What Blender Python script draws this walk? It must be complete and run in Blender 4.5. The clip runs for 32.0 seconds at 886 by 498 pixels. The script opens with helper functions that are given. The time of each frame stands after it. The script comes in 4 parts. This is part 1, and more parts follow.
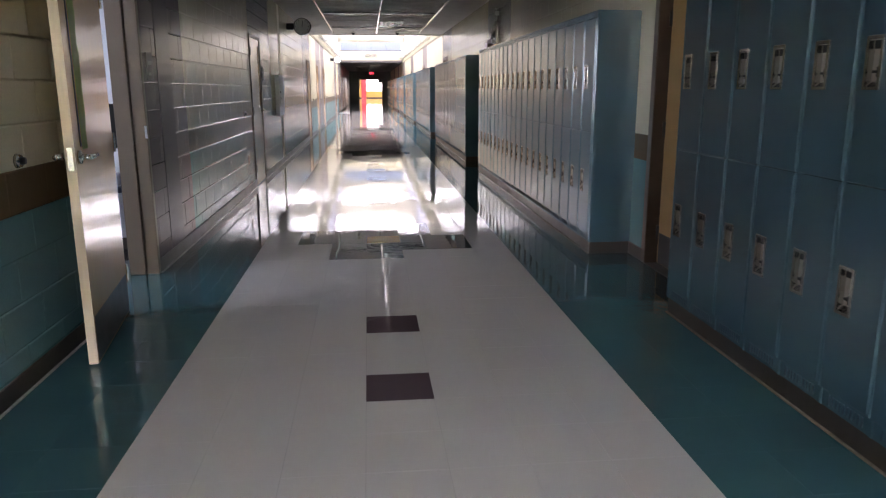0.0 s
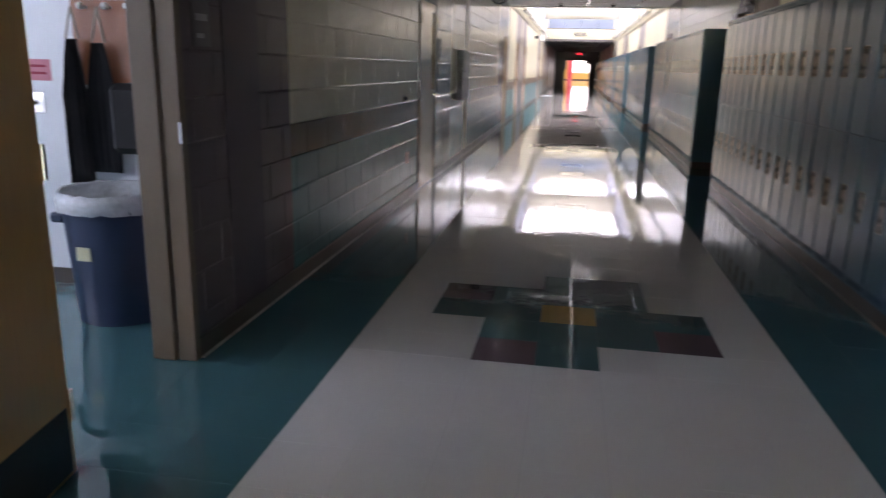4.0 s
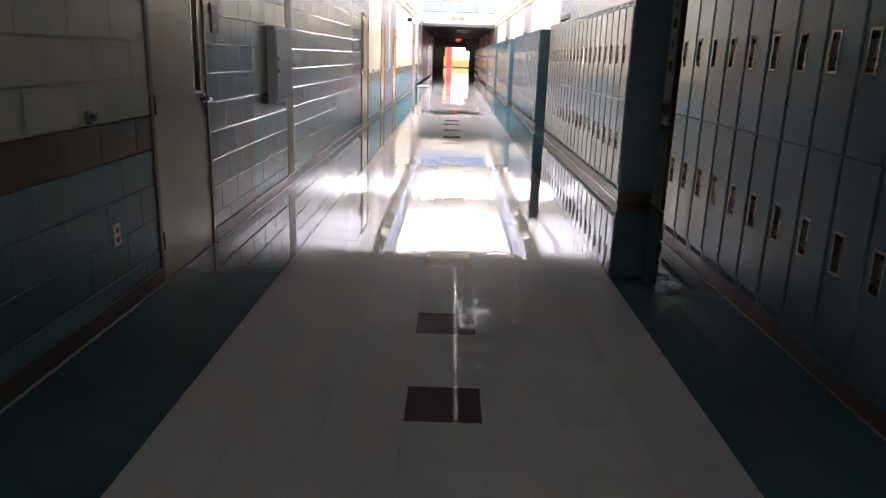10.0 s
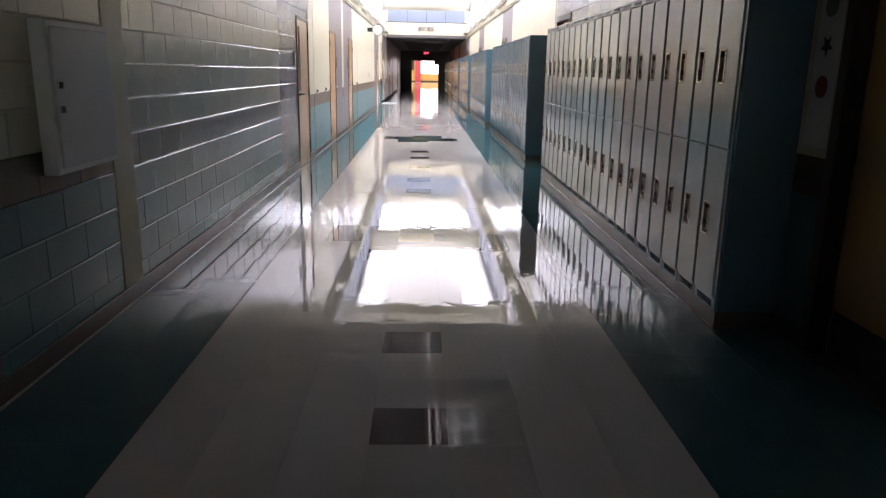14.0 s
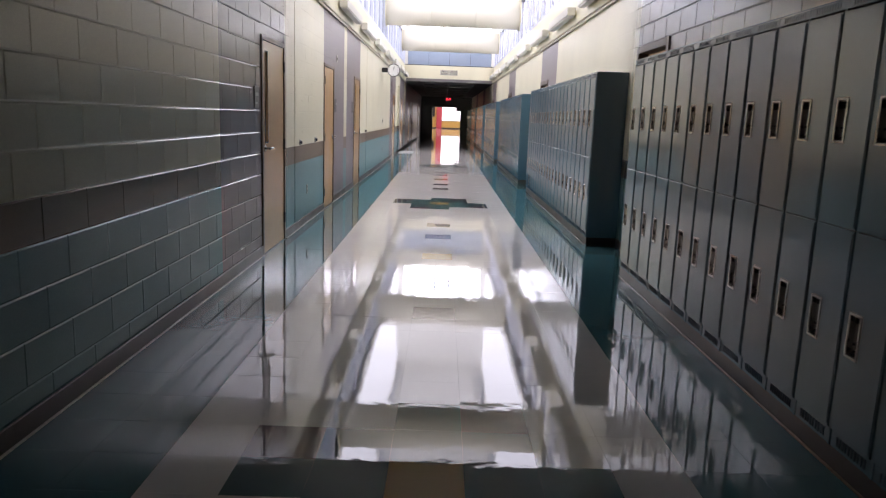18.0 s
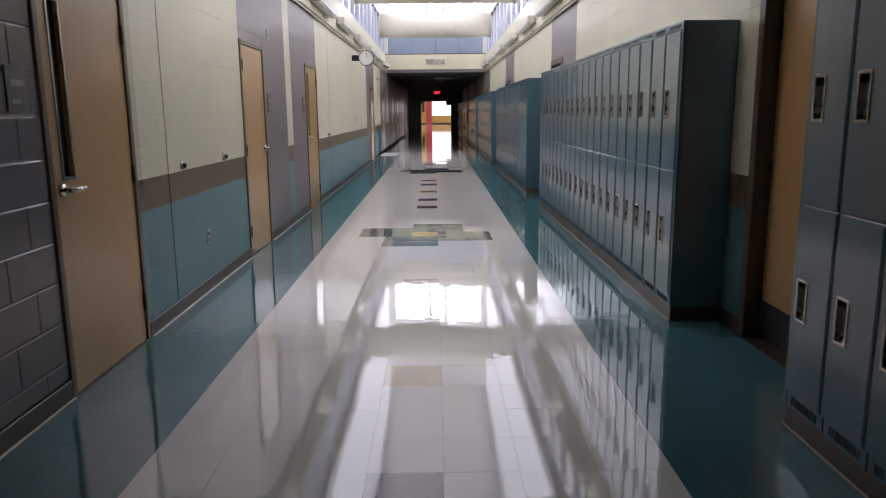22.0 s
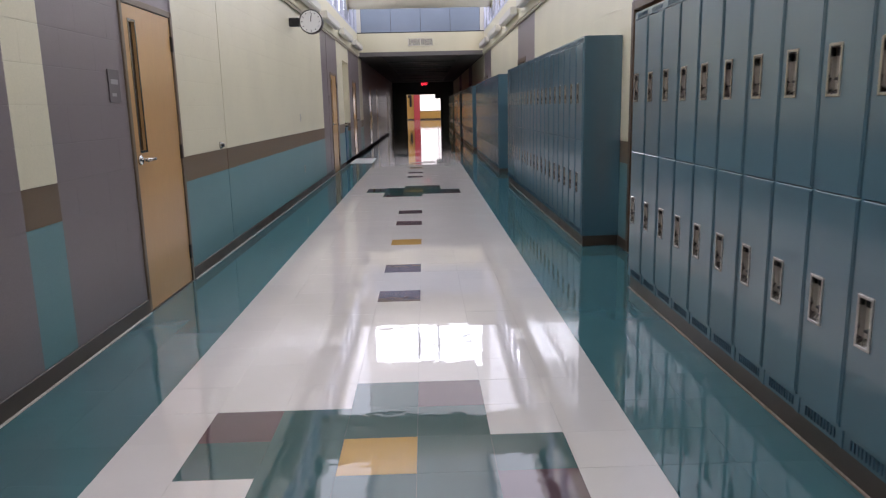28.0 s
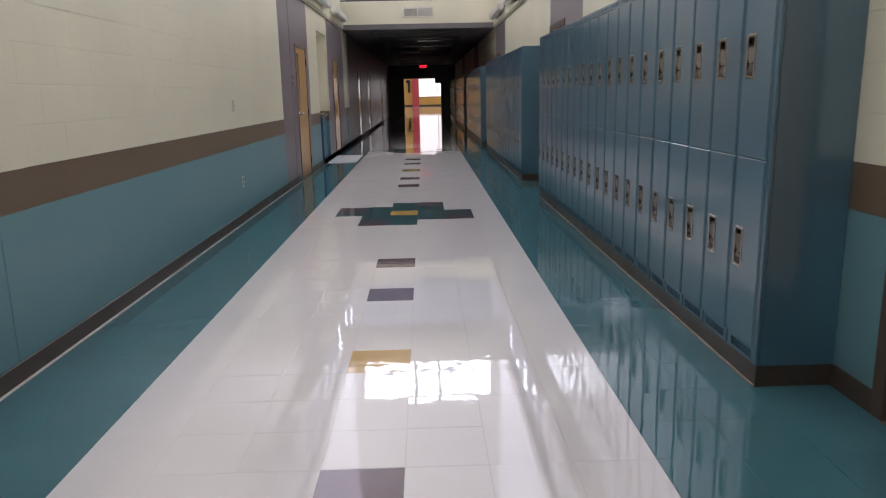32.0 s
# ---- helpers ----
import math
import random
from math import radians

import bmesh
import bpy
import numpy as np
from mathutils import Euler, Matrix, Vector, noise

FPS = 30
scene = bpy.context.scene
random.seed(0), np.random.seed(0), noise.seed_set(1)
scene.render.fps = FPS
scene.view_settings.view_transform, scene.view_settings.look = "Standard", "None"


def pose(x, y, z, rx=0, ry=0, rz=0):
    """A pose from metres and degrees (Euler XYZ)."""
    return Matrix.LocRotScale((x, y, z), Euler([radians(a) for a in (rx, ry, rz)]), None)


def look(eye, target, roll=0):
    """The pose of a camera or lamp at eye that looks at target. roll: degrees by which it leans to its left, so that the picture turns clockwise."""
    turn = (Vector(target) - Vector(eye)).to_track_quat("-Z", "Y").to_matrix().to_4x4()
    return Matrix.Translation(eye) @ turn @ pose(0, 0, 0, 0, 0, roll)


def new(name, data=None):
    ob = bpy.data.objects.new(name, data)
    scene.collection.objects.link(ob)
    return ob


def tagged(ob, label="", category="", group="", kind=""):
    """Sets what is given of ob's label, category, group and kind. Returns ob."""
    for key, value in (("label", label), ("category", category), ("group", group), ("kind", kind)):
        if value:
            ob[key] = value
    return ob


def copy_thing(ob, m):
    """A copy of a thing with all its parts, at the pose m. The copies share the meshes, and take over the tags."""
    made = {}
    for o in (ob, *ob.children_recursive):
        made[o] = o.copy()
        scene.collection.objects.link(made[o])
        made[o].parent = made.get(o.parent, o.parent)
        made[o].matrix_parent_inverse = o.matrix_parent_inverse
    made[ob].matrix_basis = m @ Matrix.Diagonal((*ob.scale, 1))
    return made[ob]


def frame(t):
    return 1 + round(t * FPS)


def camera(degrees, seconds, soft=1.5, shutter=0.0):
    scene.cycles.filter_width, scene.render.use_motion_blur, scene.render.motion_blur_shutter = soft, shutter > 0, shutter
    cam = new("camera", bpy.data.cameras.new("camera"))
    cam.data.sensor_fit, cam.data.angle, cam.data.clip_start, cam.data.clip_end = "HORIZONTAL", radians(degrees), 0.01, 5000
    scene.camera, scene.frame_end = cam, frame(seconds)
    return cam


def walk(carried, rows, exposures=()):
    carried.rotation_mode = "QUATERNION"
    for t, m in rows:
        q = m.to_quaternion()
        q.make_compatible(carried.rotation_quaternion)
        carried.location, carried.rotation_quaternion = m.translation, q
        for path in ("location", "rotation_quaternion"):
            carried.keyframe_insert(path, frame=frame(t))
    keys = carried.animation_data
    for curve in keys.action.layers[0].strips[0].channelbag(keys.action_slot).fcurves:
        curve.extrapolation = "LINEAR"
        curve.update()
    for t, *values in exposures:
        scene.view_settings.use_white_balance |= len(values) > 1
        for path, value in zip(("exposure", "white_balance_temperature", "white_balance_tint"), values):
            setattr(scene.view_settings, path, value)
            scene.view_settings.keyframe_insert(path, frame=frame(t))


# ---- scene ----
cam = camera(63.6, 32.0, soft=1.2, shutter=0.3)
PATH = [
    (0, (-0.114, 0.275, 1.36), (0.086, 2.215, 0.921), -0.1),
    (0.5, (-0.122, 0.594, 1.39), (0.04, 2.54, 0.957), -0.6),
    (1, (-0.081, 0.88, 1.37), (0.068, 2.83, 0.951), -0.4),
    (1.5, (-0.032, 1.154, 1.363), (0.098, 3.106, 0.947), -0.2),
    (2, (-0.057, 1.461, 1.369), (0.06, 3.414, 0.953), 0.1),
    (2.5, (-0.059, 1.791, 1.349), (0.048, 3.742, 0.925), 0.3),
    (3, (-0.013, 2.127, 1.324), (0.074, 4.078, 0.892), 0.5),
    (3.5, (-0.041, 2.478, 1.352), (0.011, 4.425, 0.896), 2.3),
    (4, (-0.059, 2.817, 1.359), (-0.387, 4.727, 0.864), 1.4),
    (4.5, (-0.138, 3.105, 1.375), (-0.75, 4.959, 0.94), 1.5),
    (6.5, (-0.068, 4.235, 1.372), (-0.675, 6.1, 0.978), 0.4),
    (7, (0.014, 4.527, 1.374), (-0.396, 6.438, 0.953), 1.6),
    (7.5, (0.01, 4.852, 1.357), (-0.226, 6.79, 0.921), -1.5),
    (8, (0.011, 5.147, 1.327), (-0.17, 7.071, 0.815), -0.7),
    (8.5, (0.017, 5.472, 1.357), (-0.124, 7.392, 0.817), 3.1),
    (9, (0.018, 5.829, 1.369), (-0.041, 7.752, 0.822), 3.2),
    (9.5, (0.001, 6.157, 1.346), (-0.019, 8.078, 0.789), 2.3),
    (10, (-0.006, 6.534, 1.37), (-0.018, 8.465, 0.85), 1.9),
    (10.5, (0.018, 6.906, 1.353), (0.016, 8.842, 0.852), 2.4),
    (11, (0.025, 7.357, 1.345), (0.042, 9.295, 0.854), 2.8),
    (11.5, (0.043, 7.764, 1.362), (0.071, 9.701, 0.867), 1.0),
    (12, (0.052, 8.189, 1.38), (0.082, 10.128, 0.889), 2.0),
    (12.5, (0.063, 8.605, 1.411), (0.083, 10.547, 0.931), 0.2),
    (13, (0.02, 9.004, 1.358), (0.068, 10.949, 0.895), 1.6),
    (13.5, (0.029, 9.47, 1.374), (0.082, 11.41, 0.889), 0.8),
    (15.5, (0.059, 11.111, 1.427), (0.162, 13.06, 0.989), 2.3),
    (16, (0.034, 11.571, 1.402), (0.108, 13.545, 1.086), -1.0),
    (16.5, (0.074, 12.031, 1.418), (0.13, 14.004, 1.094), -0.6),
    (17, (0.031, 12.426, 1.413), (0.084, 14.4, 1.094), 0.6),
    (17.5, (0.014, 12.864, 1.407), (0.045, 14.834, 1.068), 2.0),
    (18, (0.023, 13.316, 1.4), (0.033, 15.283, 1.037), 2.1),
    (18.5, (0.029, 13.776, 1.408), (0.042, 15.739, 1.021), -1.0),
    (19, (0.079, 14.257, 1.366), (0.107, 16.221, 0.99), 1.0),
    (19.5, (0.07, 14.672, 1.393), (0.109, 16.634, 1.011), -2.6),
    (20, (0.081, 15.135, 1.367), (0.124, 17.099, 0.992), 1.0),
    (20.5, (0.118, 15.514, 1.377), (0.158, 17.477, 1.0), 1.1),
    (21, (0.133, 15.971, 1.37), (0.166, 17.935, 0.992), -3.0),
    (21.5, (0.166, 16.371, 1.397), (0.192, 18.334, 1.018), 0.3),
    (22, (0.134, 16.784, 1.404), (0.152, 18.749, 1.027), -0.5),
    (22.5, (0.121, 17.217, 1.351), (0.139, 19.182, 0.98), 4.4),
    (23, (0.128, 17.665, 1.346), (0.139, 19.628, 0.963), 2.7),
    (23.5, (0.096, 18.11, 1.369), (0.079, 20.075, 0.994), 1.8),
    (24, (0.078, 18.573, 1.327), (0.043, 20.534, 0.938), -1.2),
    (24.5, (0.054, 19.114, 1.328), (0.02, 21.077, 0.946), -5.3),
    (25, (0.098, 19.591, 1.329), (0.085, 21.551, 0.928), 1.1),
    (25.5, (0.098, 20.073, 1.308), (0.118, 22.032, 0.909), 0.3),
    (27.5, (0.22, 21.972, 1.354), (0.275, 23.936, 0.976), -1.1),
    (28, (0.217, 22.416, 1.347), (0.259, 24.377, 0.957), -1.3),
    (28.5, (0.236, 22.866, 1.307), (0.235, 24.822, 0.889), -1.3),
    (29, (0.232, 23.334, 1.325), (0.205, 25.28, 0.863), -1.2),
    (29.5, (0.245, 23.82, 1.331), (0.218, 25.761, 0.85), -1.6),
    (30, (0.249, 24.278, 1.36), (0.231, 26.221, 0.887), -0.8),
    (30.5, (0.23, 24.75, 1.372), (0.226, 26.702, 0.936), -0.9),
    (31, (0.259, 25.219, 1.341), (0.275, 27.174, 0.922), -1.0),
    (31.5, (0.263, 25.723, 1.302), (0.292, 27.678, 0.884), -3.6),
    (32, (0.254, 26.19, 1.317), (0.297, 28.144, 0.89), -1.2),
]
EXPOSURES = [(0.0, 2.05, 6700, 32), (2.5, 1.95, 6680, 31), (4.0, 1.75, 6650, 31), (7.0, 2.33, 6500, 28), (9.0, 2.3, 6550, 30), (13.0, 1.88, 6550, 29), (16.0, 1.38, 6400, 27), (18.0, 1.0, 6400, 27), (21.0, 0.48, 6450, 26), (23.0, 0.36, 6350, 25), (28.0, 0.26, 6350, 25), (32.0, 0.1, 6400, 25)]
walk(cam, [(t, look(eye, target, roll)) for t, eye, target, roll in PATH], EXPOSURES)

# ---------------------------------------------------------------- world and light
CL = 0.17                      # corridor's middle line
XL, XR, XK = -1.71, 2.05, 1.70  # left wall, right wall, locker fronts
T = 0.3048                     # floor tile
YM = 6.75                      # first floor medallion
P7 = 7.728                     # spacing of the locker banks
ZC = 2.86                      # low ceiling
S0, S1 = 21.3, 44.4            # start and end of the skylit stretch
SC = 21.55                     # edge of the low ceiling at the skylit stretch
YC = -4.0                      # edge of the low ceiling behind the start
YB, YE = -14.0, 67.5           # back end and far doorway

world = bpy.data.worlds.new("world")
scene.world = world
world.use_nodes = True
wn = world.node_tree.nodes
sky = wn.new("ShaderNodeTexSky")
sky.sky_type, sky.sun_disc = "NISHITA", False
sky.sun_elevation, sky.sun_rotation = radians(50), radians(120)
world.node_tree.links.new(sky.outputs["Color"], wn["Background"].inputs["Color"])
wn["Background"].inputs["Strength"].default_value = 0.08
sun = new("sun", bpy.data.lights.new("sun", "SUN"))
sun.data.energy, sun.data.angle, sun.data.color = 1.0, radians(12), (1, 0.97, 0.92)
sun.matrix_world = look((8, -6, 14), (0, 0, 0))
SKY_GLOW, UPPER_GLOW, END_GLOW, LOBBY_GLOW, ROOM_GLOW, BACK_GLOW = 1.5, 1.9, 7.0, 1.3, 4.0, 15.0


# ---------------------------------------------------------------- materials
def links(m):
    return m.node_tree.nodes, m.node_tree.links.new


def surface(name, color, rough=0.5, metal=0.0, grain=60.0, blotch=3.0, vary=0.12, bump=0.1, coat=0.0, piece=0.0, depth=0.002, coat_rough=0.08):
    """A painted or natural surface: grain and blotches at two scales, both in colour and roughness, and fine relief."""
    m = bpy.data.materials.new(name)
    m.use_nodes = True
    n, link = links(m)
    b = n["Principled BSDF"]
    b.inputs["Roughness"].default_value, b.inputs["Metallic"].default_value = rough, metal
    b.inputs["Coat Weight"].default_value, b.inputs["Coat Roughness"].default_value = coat, coat_rough
    b.inputs["Coat IOR"].default_value = 1.6
    pos = n.new("ShaderNodeNewGeometry").outputs["Position"]
    fine, wide = n.new("ShaderNodeTexNoise"), n.new("ShaderNodeTexNoise")
    fine.inputs["Scale"].default_value, fine.inputs["Detail"].default_value = grain, 3
    wide.inputs["Scale"].default_value, wide.inputs["Detail"].default_value = blotch, 4
    link(pos, fine.inputs["Vector"]), link(pos, wide.inputs["Vector"])
    total = n.new("ShaderNodeMath")
    total.operation = "ADD"
    link(fine.outputs["Fac"], total.inputs[0]), link(wide.outputs["Fac"], total.inputs[1])
    amount = total.outputs[0]
    if piece:
        rnd, scaled = n.new("ShaderNodeObjectInfo"), n.new("ShaderNodeMath")
        scaled.operation = "MULTIPLY_ADD"
        scaled.inputs[1].default_value = piece
        link(rnd.outputs["Random"], scaled.inputs[0]), link(amount, scaled.inputs[2])
        amount = scaled.outputs[0]
    ramp = n.new("ShaderNodeMapRange")
    ramp.inputs["From Min"].default_value, ramp.inputs["From Max"].default_value = 0.6, 1.4 + piece
    ramp.inputs["To Min"].default_value, ramp.inputs["To Max"].default_value = 1 - vary, 1 + vary
    link(amount, ramp.inputs["Value"])
    tint = n.new("ShaderNodeMix")
    tint.data_type, tint.blend_type = "RGBA", "MULTIPLY"
    tint.inputs[0].default_value = 1
    tint.inputs[6].default_value = (*color, 1)
    link(ramp.outputs[0], tint.inputs[7])
    link(tint.outputs[2], b.inputs["Base Color"])
    rr = n.new("ShaderNodeMapRange")
    rr.inputs["From Min"].default_value, rr.inputs["From Max"].default_value = 0.35, 0.65
    rr.inputs["To Min"].default_value, rr.inputs["To Max"].default_value = max(rough * 0.88, 0.02), min(rough * 1.12, 1)
    link(wide.outputs["Fac"], rr.inputs["Value"]), link(rr.outputs[0], b.inputs["Roughness"])
    if bump:
        bp = n.new("ShaderNodeBump")
        bp.inputs["Strength"].default_value, bp.inputs["Distance"].default_value = bump, depth
        link(fine.outputs["Fac"], bp.inputs["Height"]), link(bp.outputs["Normal"], b.inputs["Normal"])
        link(bp.outputs["Normal"], b.inputs["Coat Normal"])
    return m


def wall_paint(name, bands, purples, bump=0.3, gloss=0.2):
    """Block wall paint: cream over a brown stripe over a blue-green dado, with plum panels between the listed lengths of the wall."""
    m = surface(name, CREAM, gloss, grain=140, blotch=1.3, vary=0.09, bump=bump, depth=0.0012)
    m.node_tree.nodes["Principled BSDF"].inputs["Specular IOR Level"].default_value = 0.7
    n, link = links(m)
    pos = n.new("ShaderNodeSeparateXYZ")
    link(n.new("ShaderNodeNewGeometry").outputs["Position"], pos.inputs[0])

    def math(op, a, b, c=None):
        x = n.new("ShaderNodeMath")
        x.operation = op
        for k, v in enumerate((a, b, c)):
            if v is not None:
                link(v, x.inputs[k]) if isinstance(v, bpy.types.NodeSocket) else setattr(x.inputs[k], "default_value", v)
        return x.outputs[0]

    def over(mask, low, color):
        mix = n.new("ShaderNodeMix")
        mix.data_type = "RGBA"
        link(mask, mix.inputs[0])
        link(low, mix.inputs[6]) if isinstance(low, bpy.types.NodeSocket) else setattr(mix.inputs[6], "default_value", (*low, 1))
        mix.inputs[7].default_value = (*color, 1)
        return mix.outputs[2]

    b = n["Principled BSDF"]
    satin = math("MULTIPLY_ADD", math("GREATER_THAN", pos.outputs["Y"], S0), 0.36 - gloss, gloss)   # glossy paint first, satin in the skylit stretch
    link(satin, b.inputs["Roughness"])
    paint = bands[0][1]
    for height, color in bands[1:]:
        paint = over(math("GREATER_THAN", pos.outputs["Z"], height), paint, color)
    mask = 0.0
    for a, b in purples:
        mask = math("MAXIMUM", mask, math("COMPARE", pos.outputs["Y"], (a + b) / 2, (b - a) / 2))
    paint = over(mask, paint, PLUM)
    tint = next(x for x in n if x.bl_idname == "ShaderNodeMix" and x.blend_type == "MULTIPLY")
    link(paint, tint.inputs[6])
    return m


def floor_tile(name, color, vary=0.06):
    """Waxed vinyl tile: fine chips in the body, a glossy coat with slow waves and scuffs."""
    m = surface(name, color, 0.09, grain=420, blotch=2.0, vary=vary, bump=0, piece=0.25)
    n, link = links(m)
    b = n["Principled BSDF"]
    b.inputs["Specular IOR Level"].default_value = 0.85
    pos = n.new("ShaderNodeNewGeometry").outputs["Position"]
    wave, scuff = n.new("ShaderNodeTexNoise"), n.new("ShaderNodeTexNoise")
    wave.inputs["Scale"].default_value, wave.inputs["Detail"].default_value = 2.6, 0.5
    scuff.inputs["Scale"].default_value, scuff.inputs["Detail"].default_value = 26, 4
    link(pos, wave.inputs["Vector"]), link(pos, scuff.inputs["Vector"])
    one, two = n.new("ShaderNodeBump"), n.new("ShaderNodeBump")
    one.inputs["Strength"].default_value, one.inputs["Distance"].default_value = 1.0, 0.00035
    two.inputs["Strength"].default_value, two.inputs["Distance"].default_value = 1.0, 0.000006
    link(wave.outputs["Fac"], one.inputs["Height"]), link(scuff.outputs["Fac"], two.inputs["Height"])
    ripple, mid = n.new("ShaderNodeTexNoise"), n.new("ShaderNodeBump")
    ripple.inputs["Scale"].default_value, ripple.inputs["Detail"].default_value = 15, 0.8
    mid.inputs["Strength"].default_value, mid.inputs["Distance"].default_value = 1.0, 0.00034
    link(pos, ripple.inputs["Vector"]), link(ripple.outputs["Fac"], mid.inputs["Height"])
    link(one.outputs["Normal"], mid.inputs["Normal"])
    link(mid.outputs["Normal"], two.inputs["Normal"]), link(two.outputs["Normal"], b.inputs["Normal"])
    rr = n.new("ShaderNodeMapRange")
    rr.inputs["From Min"].default_value, rr.inputs["From Max"].default_value = 0.35, 0.7
    rr.inputs["To Min"].default_value, rr.inputs["To Max"].default_value = 0.003, 0.012
    link(scuff.outputs["Fac"], rr.inputs["Value"]), link(rr.outputs[0], b.inputs["Roughness"])
    return m


def wood(name, color, rough=0.35, along=2):
    """Veneer with long grain along one axis."""
    m = surface(name, color, rough, grain=90, blotch=2.2, vary=0.1, bump=0.06, piece=0.2, coat=0.6, coat_rough=0.14)
    n, link = links(m)
    pos, scale = n.new("ShaderNodeNewGeometry").outputs["Position"], n.new("ShaderNodeMapping")
    scale.inputs["Scale"].default_value = [0.06 if a == along else 1 for a in range(3)]
    link(pos, scale.inputs["Vector"])
    for x in n:
        if x.bl_idname == "ShaderNodeTexNoise":
            link(scale.outputs[0], x.inputs["Vector"])
    return m


def glass(name, color=(0.9, 0.95, 0.95), rough=0.02):
    m = bpy.data.materials.new(name)
    m.use_nodes = True
    b = m.node_tree.nodes["Principled BSDF"]
    b.inputs["Base Color"].default_value = (*color, 1)
    b.inputs["Roughness"].default_value, b.inputs["Transmission Weight"].default_value = rough, 1
    b.inputs["IOR"].default_value = 1.05
    return m


def glow(name, color, strength):
    m = bpy.data.materials.new(name)
    m.use_nodes = True
    b = m.node_tree.nodes["Principled BSDF"]
    b.inputs["Base Color"].default_value = (0, 0, 0, 1)
    b.inputs["Emission Color"].default_value, b.inputs["Emission Strength"].default_value = (*color, 1), strength
    return m


CREAM, BROWN, DADO, PLUM = (0.70, 0.655, 0.48), (0.148, 0.10, 0.058), (0.115, 0.25, 0.264), (0.198, 0.164, 0.17)
BANDS = [(0, DADO), (0.8, BROWN), (1.0, CREAM)]
STARTS = [round(5.98 + P7 * k, 3) for k in range(-2, 8)]       # near ends of the locker banks
LEFT_DOORS = [(4.68, 5.71), (10.6, 11.59), (20.2, 21.2), (23.76, 24.7), (27.2, 28.18), (37.6, 38.6), (42.2, 43.2), (48.2, 49.2), (52.0, 53.0), (60.0, 61.0)]
# The last span sets the whole far wall to the darker plum colour.
PLUMS_L = [(5.6, 6.92), (10.6, 12.75), (18.93, 21.22), (23.76, 25.85), (26.2, 28.2), (36.4, 38.9), (41.45, 44.3), (45.5, 67.4)]
PLUMS_R = [(s - 2.4, s - 0.31) for s in STARTS[1:] if s < YE]
m_left = wall_paint("left_wall_paint", BANDS, PLUMS_L)
m_right = wall_paint("right_wall_paint", BANDS, PLUMS_R)
m_left_joint = wall_paint("left_joint_paint", BANDS, PLUMS_L, 0.03, 0.16)
m_right_joint = wall_paint("right_joint_paint", BANDS, PLUMS_R, 0.03, 0.16)
m_cream = surface("cream_paint", CREAM, 0.4, grain=120, blotch=1.5, vary=0.06, bump=0.15, depth=0.001)
m_white = surface("white_paint", (0.64, 0.62, 0.55), 0.5, grain=120, blotch=1.5, vary=0.05, bump=0.1, depth=0.001)
# Darker than PLUM: the dark reflections of smooth steel put in its colour.
m_plum_steel = surface("smooth_darkened_plum", (0.15, 0.13, 0.142), 0.22, grain=200, blotch=1.5, vary=0.06, bump=0.03)
m_base = surface("brown_rubber_base", (0.06, 0.043, 0.032), 0.36, grain=200, blotch=3, vary=0.15, bump=0.05)
m_white_tile = floor_tile("white_vinyl_tile", (0.68, 0.655, 0.63))
m_teal_tile = floor_tile("teal_vinyl_tile", (0.049, 0.143, 0.16), 0.14)
m_plum_tile = floor_tile("plum_vinyl_tile", (0.13, 0.085, 0.10), 0.1)
m_gold_tile = floor_tile("gold_vinyl_tile", (0.5, 0.31, 0.1), 0.08)
m_green_tile = floor_tile("dark_teal_vinyl_tile", (0.05, 0.115, 0.12), 0.12)
m_locker = surface("blue_locker_enamel", (0.057, 0.142, 0.19), 0.36, grain=500, blotch=0.8, vary=0.05, bump=0.02, piece=0.4, depth=0.0004, coat=1.0, coat_rough=0.13)
m_locker.node_tree.nodes["Principled BSDF"].inputs["Coat IOR"].default_value = 1.75
# Dark colour that stands in for the shade inside the vent slots.
m_locker_in = surface("locker_shadow_gap", (0.035, 0.08, 0.12), 0.4, grain=300, vary=0.1, bump=0)
m_steel = surface("brushed_steel", (0.62, 0.61, 0.59), 0.21, metal=1.0, grain=300, blotch=12, vary=0.12, bump=0.05)
m_pan = surface("shaded_steel_pan", (0.6, 0.55, 0.48), 0.42, metal=0.0, grain=200, blotch=10, vary=0.2, bump=0.05)
# Pale colour paints in the specular glint along the left wall base.
m_wax_glint = surface("floor_wax_line_glint", (0.52, 0.49, 0.44), 0.18, grain=60, blotch=4, vary=0.25, bump=0.1)
# The same bead on the locker side, coloured duller without the glint.
m_caulk = surface("dull_wax_bead", (0.24, 0.2, 0.16), 0.2, grain=60, blotch=4, vary=0.3, bump=0.1)
m_bezel = surface("bronzed_steel_rim", (0.43, 0.42, 0.40), 0.22, metal=1.0, grain=300, blotch=12, vary=0.15, bump=0.05)
m_trim = surface("grey_brown_trim", (0.45, 0.40, 0.30), 0.4, grain=150, vary=0.1, bump=0.04)
m_plate = surface("pale_grey_plate", (0.5, 0.48, 0.42), 0.4, grain=150, vary=0.08, bump=0.03)
m_black = surface("black_plastic", (0.012, 0.012, 0.013), 0.4, grain=200, vary=0.2, bump=0.05)
m_kick = surface("dark_kick_plate", (0.03, 0.03, 0.032), 0.35, grain=80, blotch=6, vary=0.3, bump=0.05)
m_frame = surface("brown_steel_frame", (0.155, 0.112, 0.075), 0.36, grain=150, blotch=2, vary=0.12, bump=0.04)
m_frame_dark = surface("dark_brown_steel_frame", (0.095, 0.062, 0.042), 0.36, grain=150, blotch=2, vary=0.12, bump=0.04)
